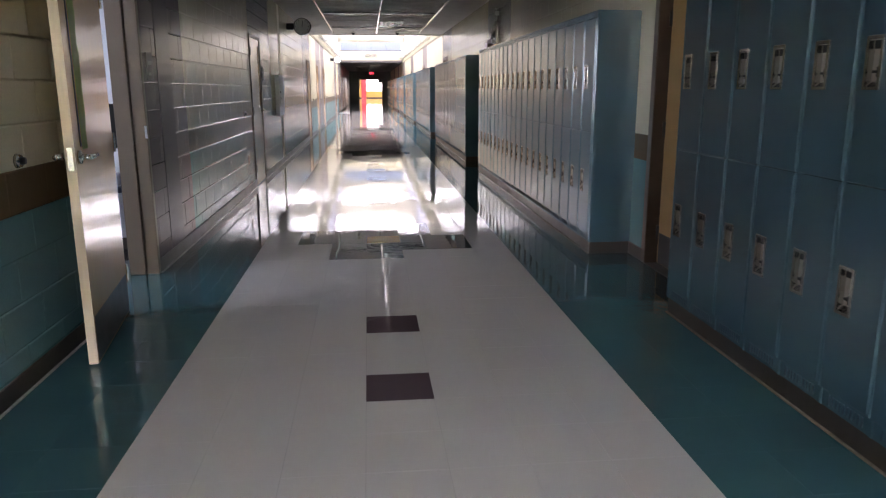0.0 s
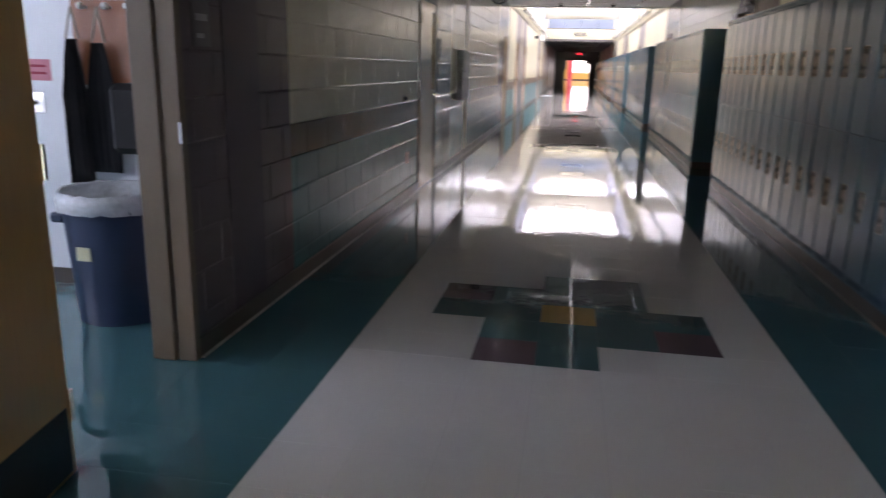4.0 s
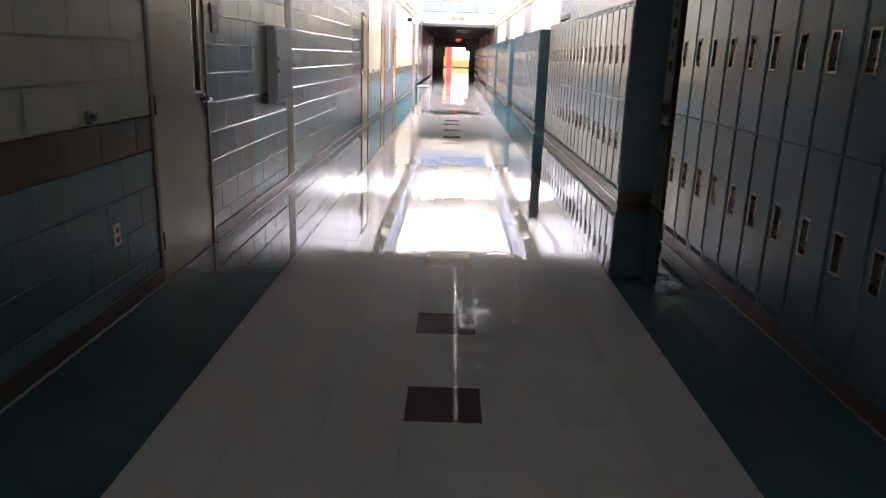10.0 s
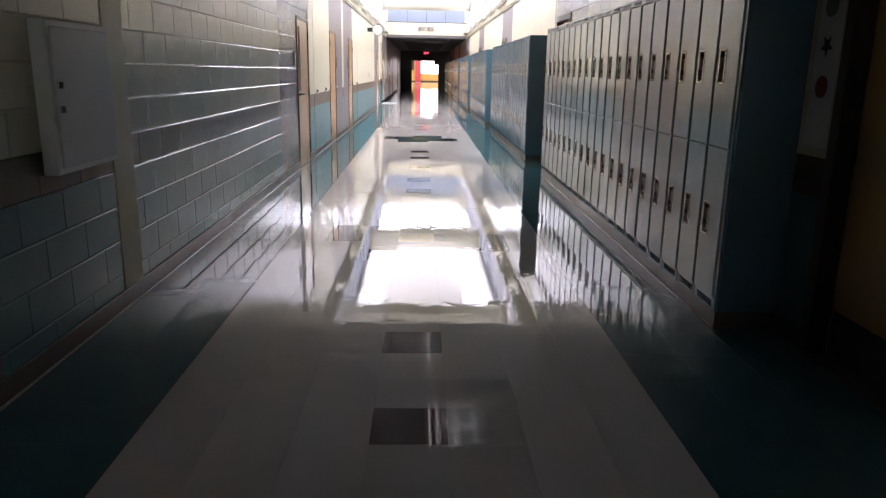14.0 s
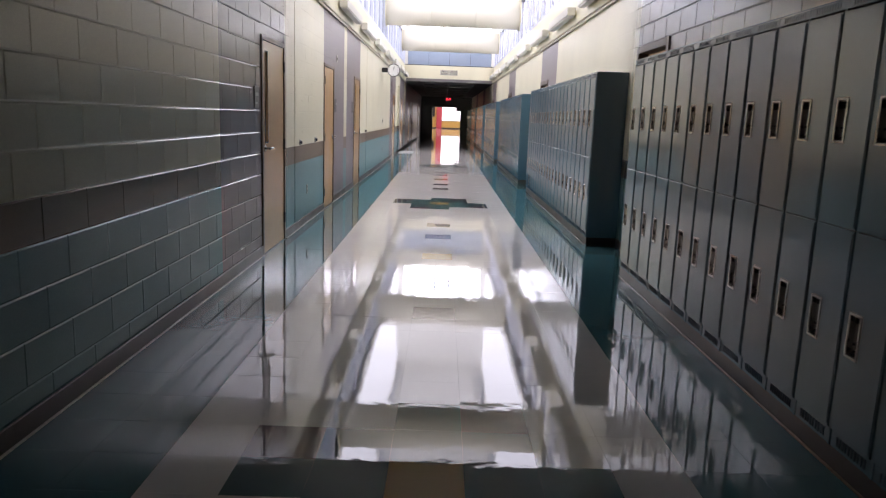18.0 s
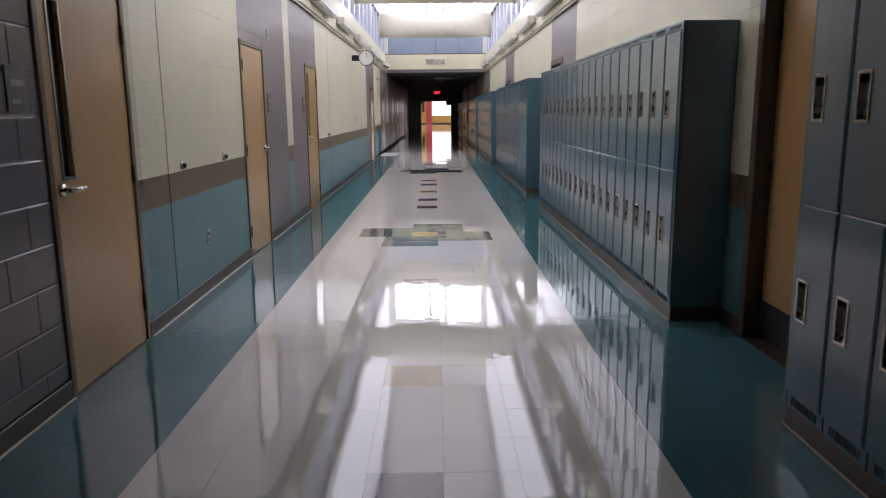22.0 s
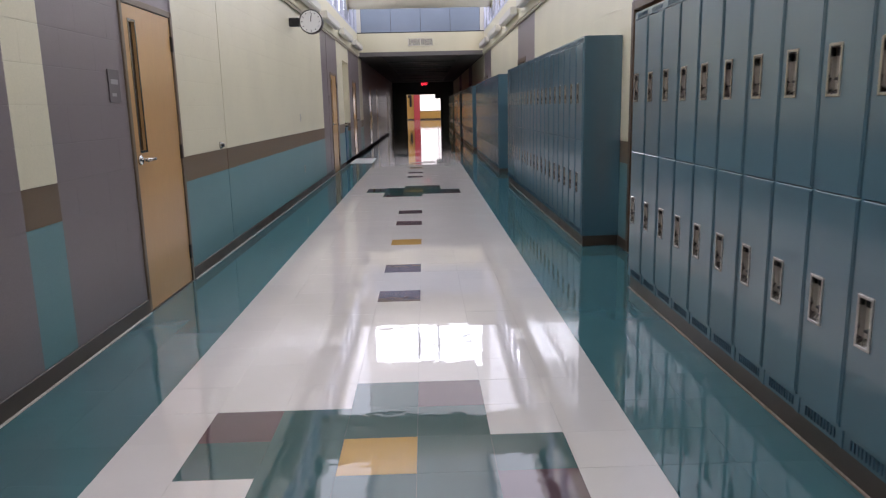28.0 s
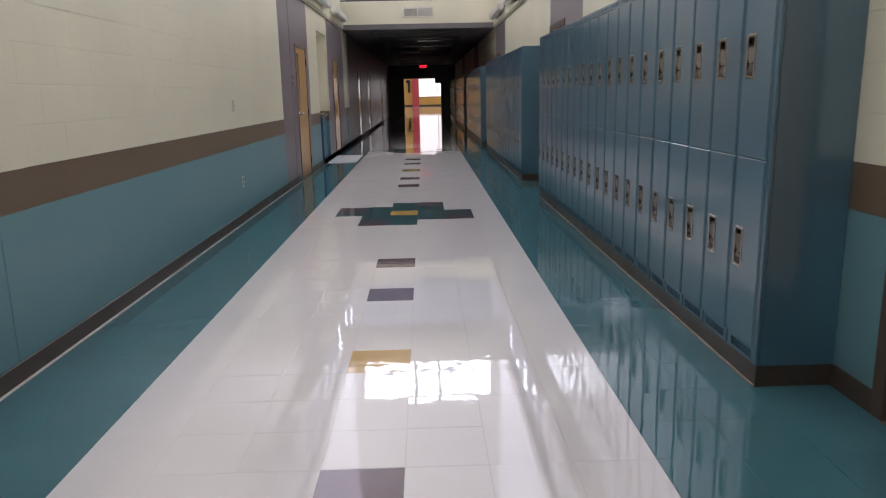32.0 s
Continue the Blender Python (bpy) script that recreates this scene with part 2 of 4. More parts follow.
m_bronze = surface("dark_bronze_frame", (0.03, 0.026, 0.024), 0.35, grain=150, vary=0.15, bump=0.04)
m_wood = wood("maple_veneer", (0.57, 0.33, 0.13))
m_edge = wood("maple_edge", (0.66, 0.53, 0.36), 0.45)
m_ceiling = surface("ceiling_tile", (0.83, 0.82, 0.79), 0.85, grain=220, blotch=5, vary=0.12, bump=0.5)
# Ceiling tile again, with the far stretch's dimness put into its colour.
m_shaded_ceiling = surface("shaded_ceiling_tile", (0.16, 0.15, 0.145), 0.85, grain=220, blotch=5, vary=0.15, bump=0.5)
m_gyp = surface("ceiling_plaster", (0.85, 0.835, 0.79), 0.75, grain=90, blotch=1.2, vary=0.05, bump=0.1)
m_tbar = surface("white_ceiling_grid", (0.88, 0.88, 0.86), 0.09, metal=0.9, grain=90, vary=0.05, bump=0)
m_blueframe = surface("grey_blue_window_wall", (0.23, 0.28, 0.36), 0.45, grain=100, blotch=1.5, vary=0.1, bump=0.05)
m_lavender = surface("pale_lavender_window_frame", (0.52, 0.54, 0.64), 0.4, grain=100, blotch=1.5, vary=0.06, bump=0.04)
m_diffuser = surface("white_diffuser_enamel", (0.85, 0.85, 0.84), 0.22, metal=0.5, grain=90, vary=0.05, bump=0)
m_glass = glass("clear_glass")
m_dark_glass = surface("dark_door_glass", (0.02, 0.022, 0.025), 0.05, grain=10, vary=0.1, bump=0)
m_sign = surface("grey_sign_plastic", (0.13, 0.11, 0.115), 0.4, grain=100, vary=0.1, bump=0.05)
m_sign_text = surface("dim_sign_text", (0.36, 0.34, 0.34), 0.5, grain=100, vary=0.08, bump=0)
m_letter = surface("pale_lettering", (0.75, 0.74, 0.7), 0.5, grain=100, vary=0.05, bump=0)
m_dial = surface("clock_dial", (0.8, 0.8, 0.78), 0.35, grain=60, vary=0.03, bump=0)
m_sky_glow = glow("overcast_sky", (0.93, 0.96, 1.0), SKY_GLOW)
m_upper_glow = glow("assumed_daylight_panel", (0.9, 0.95, 1.0), UPPER_GLOW)
m_end_glow = glow("bright_sky_beyond_end_window", (0.93, 0.96, 1.0), END_GLOW)
# Fill light from an unseen panel added behind the start.
m_back_glow = glow("fill_glow_behind", (0.78, 0.89, 1.0), BACK_GLOW)
m_lobby_glow = glow("lobby_daylight", (1.0, 0.97, 0.92), LOBBY_GLOW)
# Fill glow for the hall, from a sheet added out of view.
m_hall_fill = glow("hall_fill_glow", (1.0, 0.97, 0.92), 1.0)
m_room_glow = glow("classroom_daylight", (0.72, 0.87, 1.0), ROOM_GLOW)
m_exit = glow("red_exit_light", (1.0, 0.03, 0.05), 3.0)


# ---------------------------------------------------------------- mesh helpers
def box(bm, x0, x1, y0, y1, z0, z1, ch=0.0):
    """A block, its edges chamfered where ch is given."""
    made = bmesh.ops.create_cube(bm, size=1, matrix=Matrix.LocRotScale(((x0 + x1) / 2, (y0 + y1) / 2, (z0 + z1) / 2), None, (x1 - x0, y1 - y0, z1 - z0)))
    if ch:
        edges = list({e for v in made["verts"] for e in v.link_edges})
        bmesh.ops.bevel(bm, geom=edges, offset=ch, segments=1, affect="EDGES", profile=0.5)
    return bm


def rod(bm, a, b, r0, r1=None, n=14, caps=True):
    a, b = Vector(a), Vector(b)
    turn = (b - a).to_track_quat("Z", "Y").to_matrix().to_4x4()
    bmesh.ops.create_cone(bm, cap_ends=caps, segments=n, radius1=r0, radius2=r0 if r1 is None else r1, depth=(b - a).length,
                          matrix=Matrix.Translation((a + b) / 2) @ turn)
    return bm


def boxes(*rows, ch=0.0):
    bm = bmesh.new()
    for r in rows:
        box(bm, *r, ch=ch)
    return bm


def mesh_of(name, bm, material, smooth=False):
    me = bpy.data.meshes.new(name)
    bm.to_mesh(me)
    bm.free()
    me.materials.append(material)
    if smooth:
        for p in me.polygons:
            p.use_smooth = True
    return me


def part(name, bm, material, parent, label="", smooth=False):
    ob = new(name, mesh_of(name, bm, material, smooth))
    ob.parent = parent
    return tagged(ob, label)


def thing(name, label, category, group="", kind="", at=None):
    ob = tagged(new(name), label, category, group, kind)
    ob.empty_display_size = 0.1
    if at is not None:
        ob.matrix_basis = at
    return ob


def structure(name, bm, material, label="", category=""):
    return tagged(new(name, mesh_of(name, bm, material)), label, category, kind="structure")


# ---------------------------------------------------------------- large structure
def wall_body(name, x0, x1, openings, top, material, label):
    """A wall along y from YB to YE with openings (y0, y1, z0, z1)."""
    bm, at = bmesh.new(), YB
    for y0, y1, z0, z1 in sorted(openings):
        box(bm, x0, x1, at, y0, 0, top)
        if z0 > 0:
            box(bm, x0, x1, y0, y1, 0, z0)
        box(bm, x0, x1, y0, y1, z1, top)
        at = y1
    box(bm, x0, x1, at, YE, 0, top)
    return structure(name, bm, material, label, "wall")


wall_left = wall_body("wall_west", XL - 0.21, XL - 0.006, [(a, b, 0, 2.1) for a, b in LEFT_DOORS] + [(40.0, 41.3, 0, 2.5)], 3.3, m_left,
                      "painted concrete block wall in cream, brown, blue-green and plum")
RIGHT_DOORS = [(s - 1.39, s - 0.31) for s in STARTS if YB + 2 < s < YE]
wall_right = wall_body("wall_east", XR + 0.006, XR + 0.21, [(a, b, 0, 2.2) for a, b in RIGHT_DOORS], 3.3, m_right,
                       "painted concrete block wall above blue lockers")


def block_verts(x, face, y0, y1, z0, z1):
    """Front of one block, its arrises eased; face is +1 where it looks along +x."""
    rough_laid = (y0 < S0 - 0.1 or y0 > S1) and (face > 0 or z0 > 1.9)
    e, d = (0.008, 0.004) if rough_laid else (0.003, 0.0008) if z0 > 0.99 else (0.0012, 0.0003)
    v, w = (0.005, 0.001) if rough_laid else (0.0002, 0.0001)
    front = [(x, y0 + v, z0 + e), (x, y1 - v, z0 + e), (x, y1 - v, z1 - e), (x, y0 + v, z1 - e)]
    back = [(x - face * d, y0 + w, z0 + 0.001), (x - face * d, y1 - w, z0 + 0.001), (x - face * d, y1 - w, z1 - 0.001), (x - face * d, y0 + w, z1 - 0.001)]
    quads = [(0, 1, 2, 3)] + [(i, i + 4, (i + 1) % 4 + 4, (i + 1) % 4) for i in range(4)]
    if face < 0:
        quads = [q[::-1] for q in quads]
    return front + back, quads


def block_wall(parent, x, face, openings, material, joint, z_low, z_high, singles):
    """Running bond of 0.4 x 0.2 m blocks: those in the stretch singles as pieces of their own, the rest joined."""
    verts, faces, lone = [], [], []
    for c in range(int(round(z_low / 0.2)), int(round(z_high / 0.2))):
        z0, z1 = c * 0.2, min(c * 0.2 + 0.2, z_high)
        y = YB - 0.2 * (c % 2)
        while y < YE:
            spans = [(max(y, YB), min(y + 0.4, YE))]
            for a, b, low, high in openings:
                if z1 > low + 0.02 and z0 < high - 0.02:
                    cut = []
                    for p, q in spans:
                        cut += [(p, min(q, a)), (max(p, b), q)]
                    spans = [s for s in cut if s[1] - s[0] > 0.03]
            for p, q in spans:
                if q - p > 0.03:
                    v, f = block_verts(x, face, p, q, max(z0, z_low), z1)
                    if singles[0] <= p and q <= singles[1] and z0 < singles[2]:
                        lone.append((v, f))
                    else:
                        faces += [[i + len(verts) for i in quad] for quad in f]
                        verts += v
            y += 0.4
    me = bpy.data.meshes.new("block_courses")
    me.from_pydata(verts, [], faces)
    me.materials.append(material)
    me.materials.append(joint)
    me.polygons.foreach_set("material_index", [int(i % 5 > 0) for i in range(len(faces))])
    ob = tagged(new("block_courses", me), "painted concrete blocks laid in running bond", kind="stuff")
    ob.parent = parent
    return lone


COVERS = [(6.1, 6.5) if k == -1 else (14.01 + P7 * k, 14.29 + P7 * k) for k in range(-2, 7)]
lone_left = block_wall(wall_left, XL, 1, [(a, b, 0, 2.1) for a, b in LEFT_DOORS] + [(40.0, 41.3, 0, 2.5)] + [(p, q, 0, 9) for p, q in COVERS], m_left, m_left_joint, 0.1, 2.86, (11.6, 20.2, 2.7))
lone_right = block_wall(wall_right, XR, -1, [(a, b, 0, 2.2) for a, b in RIGHT_DOORS], m_right, m_right_joint, 0.1, 2.86, (0, 0, 0))
for p, q in COVERS:
    if q < YE:
        structure("column_cover", boxes((XL - 0.003, XL + 0.004, p + 0.001, q - 0.001, 0.1, 2.85), ch=0.002), m_cream if 13 < p < 15 else m_plum_steel if p < 7 else m_left, "smooth painted steel column cover", "column")

# rubber base along the left wall, between the doors
at = YB
for a, b in LEFT_DOORS + [(40.0, 41.3), (YE, YE)]:
    bm = boxes((XL, XL + 0.012, at + 0.002, a - 0.002, 0, 0.1), ch=0.003)
    structure("baseboard", bm, m_base, "dark brown rubber wall base", "baseboard")
    structure("trim", boxes((XL + 0.012, XL + 0.026, at + 0.002, a - 0.002, 0, 0.009), ch=0.002), m_wax_glint, "bead at the wall base, its glint painted pale", "trim")
    at = b

# floor: sub-slab, then tiles
structure("floor", boxes((XL - 0.2, XR + 0.2, YB, YE + 14, -0.12, -0.004)), surface("floor_joint", (0.22, 0.22, 0.22), 0.4), "glossy waxed vinyl tile floor, white lane between teal borders", "floor")
floor = bpy.data.objects["floor"]
SQUARES = {}
for med in range(-2, 9):
    for c, m in ((8, m_plum_tile), (11, m_plum_tile), (15, m_gold_tile), (19, m_plum_tile), (22, m_plum_tile)):
        SQUARES[(0, 30 * med + c)] = m
    SQUARES[(0, 30 * med)] = m_gold_tile
    for x0, y0, px, py in ((-0.0, 1, 1, 2), (1, -1, 2, -1), (-1, -2, -1, -2), (-2, 0, -2, 1)):
        for i in (0, 1):
            for j in (0, 1):
                cell = (int(x0) + i, y0 + j)
                SQUARES[(cell[0], 30 * med + cell[1])] = m_plum_tile if cell == (px, py) else m_green_tile
TILE_COLS = [(k - 0.5) * T for k in range(-3, 5)]
joined, tile_meshes = {}, {}


def tile_verts(x0, x1, y0, y1, tilt):
    g, e, d = 0.0002, 0.0002, 0.0008
    top = [(x0 + g + e, y0 + g + e), (x1 - g - e, y0 + g + e), (x1 - g - e, y1 - g - e), (x0 + g + e, y1 - g - e)]
    low = [(x0 + g, y0 + g), (x1 - g, y0 + g), (x1 - g, y1 - g), (x0 + g, y1 - g)]
    cx, cy = (x0 + x1) / 2, (y0 + y1) / 2
    v = [(x, y, tilt[0] * (x - cx) + tilt[1] * (y - cy)) for x, y in top] + [(x, y, -d) for x, y in low]
    return v, [(0, 1, 2, 3)] + [(i + 4, (i + 1) % 4 + 4, (i + 1) % 4, i) for i in range(4)]


rng = random.Random(7)
lone_tiles = []
xs = [XL + 0.0] + [k * T - 3.5 * T for k in range(-2, 11) if XL + 0.02 < k * T - 3.5 * T < XR - 0.02] + [XR + 0.1]
for j in range(int((YB - YM) / T) - 1, int((YE - YM) / T) + 1):
    y0 = YM + (j - 0.5) * T
    y1 = min(y0 + T, YE)
    for x0, x1 in zip(xs, xs[1:]):
        i = round((x0 + x1) / 2 / T) if -1.2 < x0 < 1.2 else 99
        white = -3.5 * T - 0.01 < x0 and x1 < 3.5 * T + 0.01
        m = SQUARES.get((i, j)) if white else None
        colored = m is not None
        m = m or (m_white_tile if white else m_teal_tile)
        v, f = tile_verts(x0, x1, y0, y1, (rng.gauss(0, 0.0006), rng.gauss(0, 0.0014)))
        if (colored and y0 > -3 and y0 < 47) or (24.5 < y0 < 30.0):
            lone_tiles.append((v, f, m))
        else:
            V, F = joined.setdefault(m.name, ([], []))
            F += [[q + len(V) for q in quad] for quad in f]
            V += v
for name, (V, F) in joined.items():
    me = bpy.data.meshes.new("tile_field")
    me.from_pydata(V, [], F)
    me.materials.append(bpy.data.materials[name])
    ob = tagged(new("tile_field", me), name.replace("_", " ") + "s, waxed", kind="stuff")
    ob.parent = floor

# ---------------------------------------------------------------- ceilings and skylit wells
def low_ceiling(name, y0, y1, material, label, grid):
    """Plaster borders round a field of lay-in tiles with recessed, unlit light troughs."""
    a, b, EB = CL - 1.17, CL + 1.17, 0.45
    bm = boxes((XL - 0.2, a, y0, y1, ZC, ZC + 0.12), (b, XR + 0.2, y0, y1, ZC, ZC + 0.12), (a, b, y1 - EB, y1, ZC, ZC + 0.12), (a, b, y0, y0 + EB, ZC, ZC + 0.12))
    box(bm, a, b, y0 + EB, y1 - EB, ZC + 0.06, ZC + 0.12)
    y = y1 - EB
    while y > y0 + EB + 0.1:
        low = max(y - 0.61, y0 + EB)
        for p, q in ((a, CL), (CL, b)):
            box(bm, p + 0.012, q - 0.012, low + 0.012, y - 0.012, ZC + 0.012, ZC + 0.03)
        y -= 0.61
    structure(name, bm, material, label, "ceiling")
    bm = boxes((a - 0.012, a + 0.012, y0 + EB, y1 - EB, ZC - 0.014, ZC + 0.014), (b - 0.012, b + 0.012, y0 + EB, y1 - EB, ZC - 0.014, ZC + 0.014),
               (CL - 0.012, CL + 0.012, y0 + EB, y1 - EB, ZC - 0.014, ZC + 0.014))
    structure("trim", bm, grid, "metal ceiling grid", "ceiling grid")
    bm, y = bmesh.new(), y1 - EB
    while y > y0 + EB:
        box(bm, a, b, y - 0.012, y + 0.012, ZC + 0.002, ZC + 0.016)
        y -= 0.61
    structure("trim", bm, m_gyp if grid == m_tbar else grid, "matt white cross bars of the ceiling grid", "ceiling grid")
    y = y1 - 2.25
    while y > y0 + 2.6:
        for p, q in ((a, CL), (CL, b)):
            ob = thing("ceiling_light", "long narrow recessed ceiling light, switched off", "ceiling light", "recessed ceiling lights")
            part("frame", boxes((p + 0.03, q - 0.03, y - 0.16, y - 0.145, ZC - 0.012, ZC + 0.02)), m_kick, ob)
            part("frame", boxes((p + 0.25, q - 0.05, y + 0.145, y + 0.16, ZC - 0.012, ZC + 0.02)), grid, ob, "bright metal edge")
            part("diffuser", boxes((p + 0.06, q - 0.06, y - 0.144, y + 0.144, ZC - 0.004, ZC + 0.01)), m_kick, ob, "dark unlit louvre")
        y -= 3.55


low_ceiling("ceiling", YC, SC, m_ceiling, "white lay-in tile ceiling with plaster borders", m_tbar)
# Tiles and grid share the darkened colour that stands in for shade.
low_ceiling("ceiling_far", S1, YE, m_shaded_ceiling, "lay-in tile ceiling, its dimness put into the dark colour", m_shaded_ceiling)
structure("ceiling_trim", boxes((XL, XR, SC - 0.1, SC + 0.02, ZC - 0.03, ZC + 0.12), ch=0.004), m_gyp, "plaster edge beam at the skylight", "beam")

ZW0, ZS, ZR = 3.52, 4.70, 10.0         # clerestory sill, its head, high ceiling of the well


def clerestory(y0, y1, tag, head, glow_material):
    """Two rows of windows above the corridor walls."""
    for side, x, face in (("west", XL, 1), ("east", XR, -1)):
        structure("wall_ledge_" + side + tag, boxes((min(x, x - face * 0.2), max(x, x - face * 0.2), y0, y1, 3.3, ZW0)), m_cream, "cream plaster band under the clerestory", "wall")
        structure("trim_" + side + tag, boxes((min(x, x + face * 0.03), max(x, x + face * 0.03), y0 + 0.02, y1 - 0.002, 2.84, 2.875), ch=0.004), m_trim, "thin brown metal trim line along the wall", "trim")
        structure("ledge_" + side + tag, boxes((min(x, x + face * 0.05), max(x, x + face * 0.05), y0 + 0.02, y1 - 0.002, 2.88, 3.3), ch=0.01), m_cream, "cream boxed ledge under the clerestory", "ledge")
        win = thing("window_" + side + tag, "row of clerestory windows with pale lavender frames", "window", kind="structure")
        xo = x - face * 0.1
        n = int(round((y1 - y0) / 1.16))
        step = (y1 - y0) / n
        part("window_sill", boxes((min(xo, x), max(xo, x), y0, y1, ZW0, ZW0 + 0.05)), m_lavender, win)
        part("window_head", boxes((min(xo, x + face * 0.02), max(xo, x + face * 0.02), y0, y1, head - 0.08, head)), m_bronze, win, "dark head rail")
        for k in range(n + 1):
            y = y0 + k * step
            wide = 0.24 if k % 3 == 0 else 0.05
            part("mullion", boxes((min(xo, x), max(xo, x), max(y - wide / 2, y0), min(y + wide / 2, y1), ZW0 + 0.05, head - 0.08)), m_lavender, win)
        for k in range(n):
            ob = part("pane", boxes((x - face * 0.055, x - face * 0.05, y0 + k * step, y0 + (k + 1) * step, ZW0 + 0.05, head - 0.08)), m_glass, win)
            ob.visible_shadow = False
        xa = x - face * 1.2
        structure("backdrop_side" + tag, boxes((min(xa, xa - 0.05 * face), max(xa, xa - 0.05 * face), y0 - 0.2, y1 + 0.2, ZW0 - 0.5, head + 0.99)), glow_material, "overcast sky beyond the clerestory", "sky")


def high_well(y0, y1, drums):
    """A tall shaft as wide as the corridor: glowing panels assumed over the clerestory, a plaster roof, and round ducts
    across.
    """
    n = int(round((y1 - y0) / 3.47))
    step = (y1 - y0) / n
    for side, x, face in (("west", XL, 1), ("east", XR, -1)):
        back = x - face * 0.2
        structure("wall_upper_" + side, boxes((min(x, back), max(x, back), y0 - 0.15, y1, ZS, ZS + 0.35), (min(x, back), max(x, back), y0 - 0.15, y1, ZR - 0.35, ZR)), m_gyp, "white plaster bands above and below the translucent panels", "wall")
        structure("cornice_" + side, boxes((min(x, x + face * 0.07), max(x, x + face * 0.07), y0, y1, ZR - 0.16, ZR - 0.02), ch=0.01), m_lavender, "grey cornice under the high roof", "trim")
        # Glow added to the upper walls; the panels themselves are assumed.
        win = thing("window_upper_" + side, "assumed tall daylight panels, added to make the upper walls glow", "window", kind="structure")
        for k in range(n):
            part("panel", boxes((min(x - face * 0.12, x - face * 0.08), max(x - face * 0.12, x - face * 0.08), y0 + k * step, y0 + (k + 1) * step, ZS + 0.35, ZR - 0.35)), m_upper_glow, win, "added milky panel with a daylight glow")
    structure("ceiling_high", boxes((XL - 0.2, XR + 0.2, y0 - 0.15, y1 + 0.15, ZR, ZR + 0.1)), m_gyp, "white plaster ceiling high over the corridor", "ceiling")
    for y in drums:
        duct = thing("cross_duct", "large round cream duct crossing under the skylight", "duct", "cross ducts", at=pose((XL + XR) / 2, y, 4.25))
        w = (XR - XL) / 2 - 0.03
        part("shell", rod(bmesh.new(), (-w, 0, 0), (w, 0, 0), 0.395, n=56), m_drum, duct, "", True)
        for x in (-0.62, 0.62):
            part("seam_band", rod(bmesh.new(), (x - 0.012, 0, 0), (x + 0.012, 0, 0), 0.398, n=56, caps=False), m_drum, duct, "thin raised joint band", True)
        for x in (-w + 0.012, w - 0.012):
            part("wall_flange", rod(bmesh.new(), (x - 0.012, 0, 0), (x + 0.012, 0, 0), 0.425, n=56), m_cream, duct, "round flange against the wall", True)


m_drum = surface("cream_duct_wrap", (0.70, 0.66, 0.55), 0.55, grain=60, blotch=1.2, vary=0.06, bump=0.1)
clerestory(SC, S1, "", ZS, m_sky_glow)
high_well(SC, S1, [25.7, 33.95, 41.65])

# behind the start, out of view: plain walls and an added fill skylight
ZB = 5.0
for side, x0, x1 in (("west", XL - 0.2, XL), ("east", XR, XR + 0.2)):
    structure("wall_behind_" + side, boxes((x0, x1, YB, YC, 3.301, ZB)), m_cream, "plain cream wall under the added fill skylight", "wall")
structure("ceiling_behind", boxes((XL - 0.2, CL - 0.9, YB, YC, ZB, ZB + 0.1), (CL + 0.9, XR + 0.2, YB, YC, ZB, ZB + 0.1)), m_gyp, "plaster ceiling strips beside the added fill skylight", "ceiling")
behind = thing("skylight_behind", "unseen fill skylight added behind the start of the corridor", "skylight", kind="structure")
part("panel", boxes((CL - 0.9, CL + 0.9, YB, YC, ZB + 0.03, ZB + 0.05)), m_back_glow, behind, "added milky panel with a daylight glow")
structure("wall_over_ceiling", boxes((XL - 0.2, XR + 0.2, YC, YC + 0.15, ZC + 0.12, ZB)), m_cream, "cream plaster bulkhead over the low ceiling", "wall")

# bulkheads that close the wells over the low ceilings
def bulkhead(name, y0, y1, top):
    bm = boxes((XL - 0.2, XR + 0.2, y0, y1, ZC + 0.12, ZW0))
    structure(name, bm, m_cream, "cream plaster bulkhead over the low ceiling", "wall")
    win = thing("window_" + name, "grey-blue panelled window band across the bulkhead", "window", kind="structure")
    for k in range(4):
        a = XL + 0.12 + k * (XR - XL - 0.24) / 4
        part("panel", boxes((a + 0.006, a + (XR - XL - 0.24) / 4 - 0.006, y0 + 0.03, y1 - 0.03, ZW0 + 0.03, top)), m_blueframe, win)
    part("backing", boxes((XL + 0.116, XR - 0.116, (y0 + y1) / 2 - 0.02, (y0 + y1) / 2 + 0.02, ZW0 + 0.031, top - 0.001)), m_bronze, win)
    part("window_sill", boxes((XL, XR, y0 + 0.02, y1 - 0.02, ZW0, ZW0 + 0.03)), m_bronze, win)
    for x in (XL, XR - 0.115):
        part("post", boxes((x, x + 0.115, y0 + 0.02, y1 - 0.02, ZW0 + 0.03, top)), m_white, win)


ZP, ZH = 4.78, 6.85                      # sill and head of the high end window
bulkhead("end", S1, S1 + 0.15, ZP)
structure("wall_start_upper", boxes((XL - 0.2, XR + 0.2, SC - 0.15, SC, ZC + 0.12, ZR)), m_cream, "cream plaster wall over the low ceiling", "wall")
structure("wall_upper_end", boxes((XL - 0.2, XL + 0.18, S1, S1 + 0.15, ZP, ZR + 0.1), (XR - 0.18, XR + 0.2, S1, S1 + 0.15, ZP, ZR + 0.1), (XL + 0.18, XR - 0.18, S1, S1 + 0.15, ZH, ZR + 0.1)), m_gyp, "white plaster wall round the high window", "wall")
high = thing("window_high", "wide high end window over the grey-blue panels", "window", kind="structure")
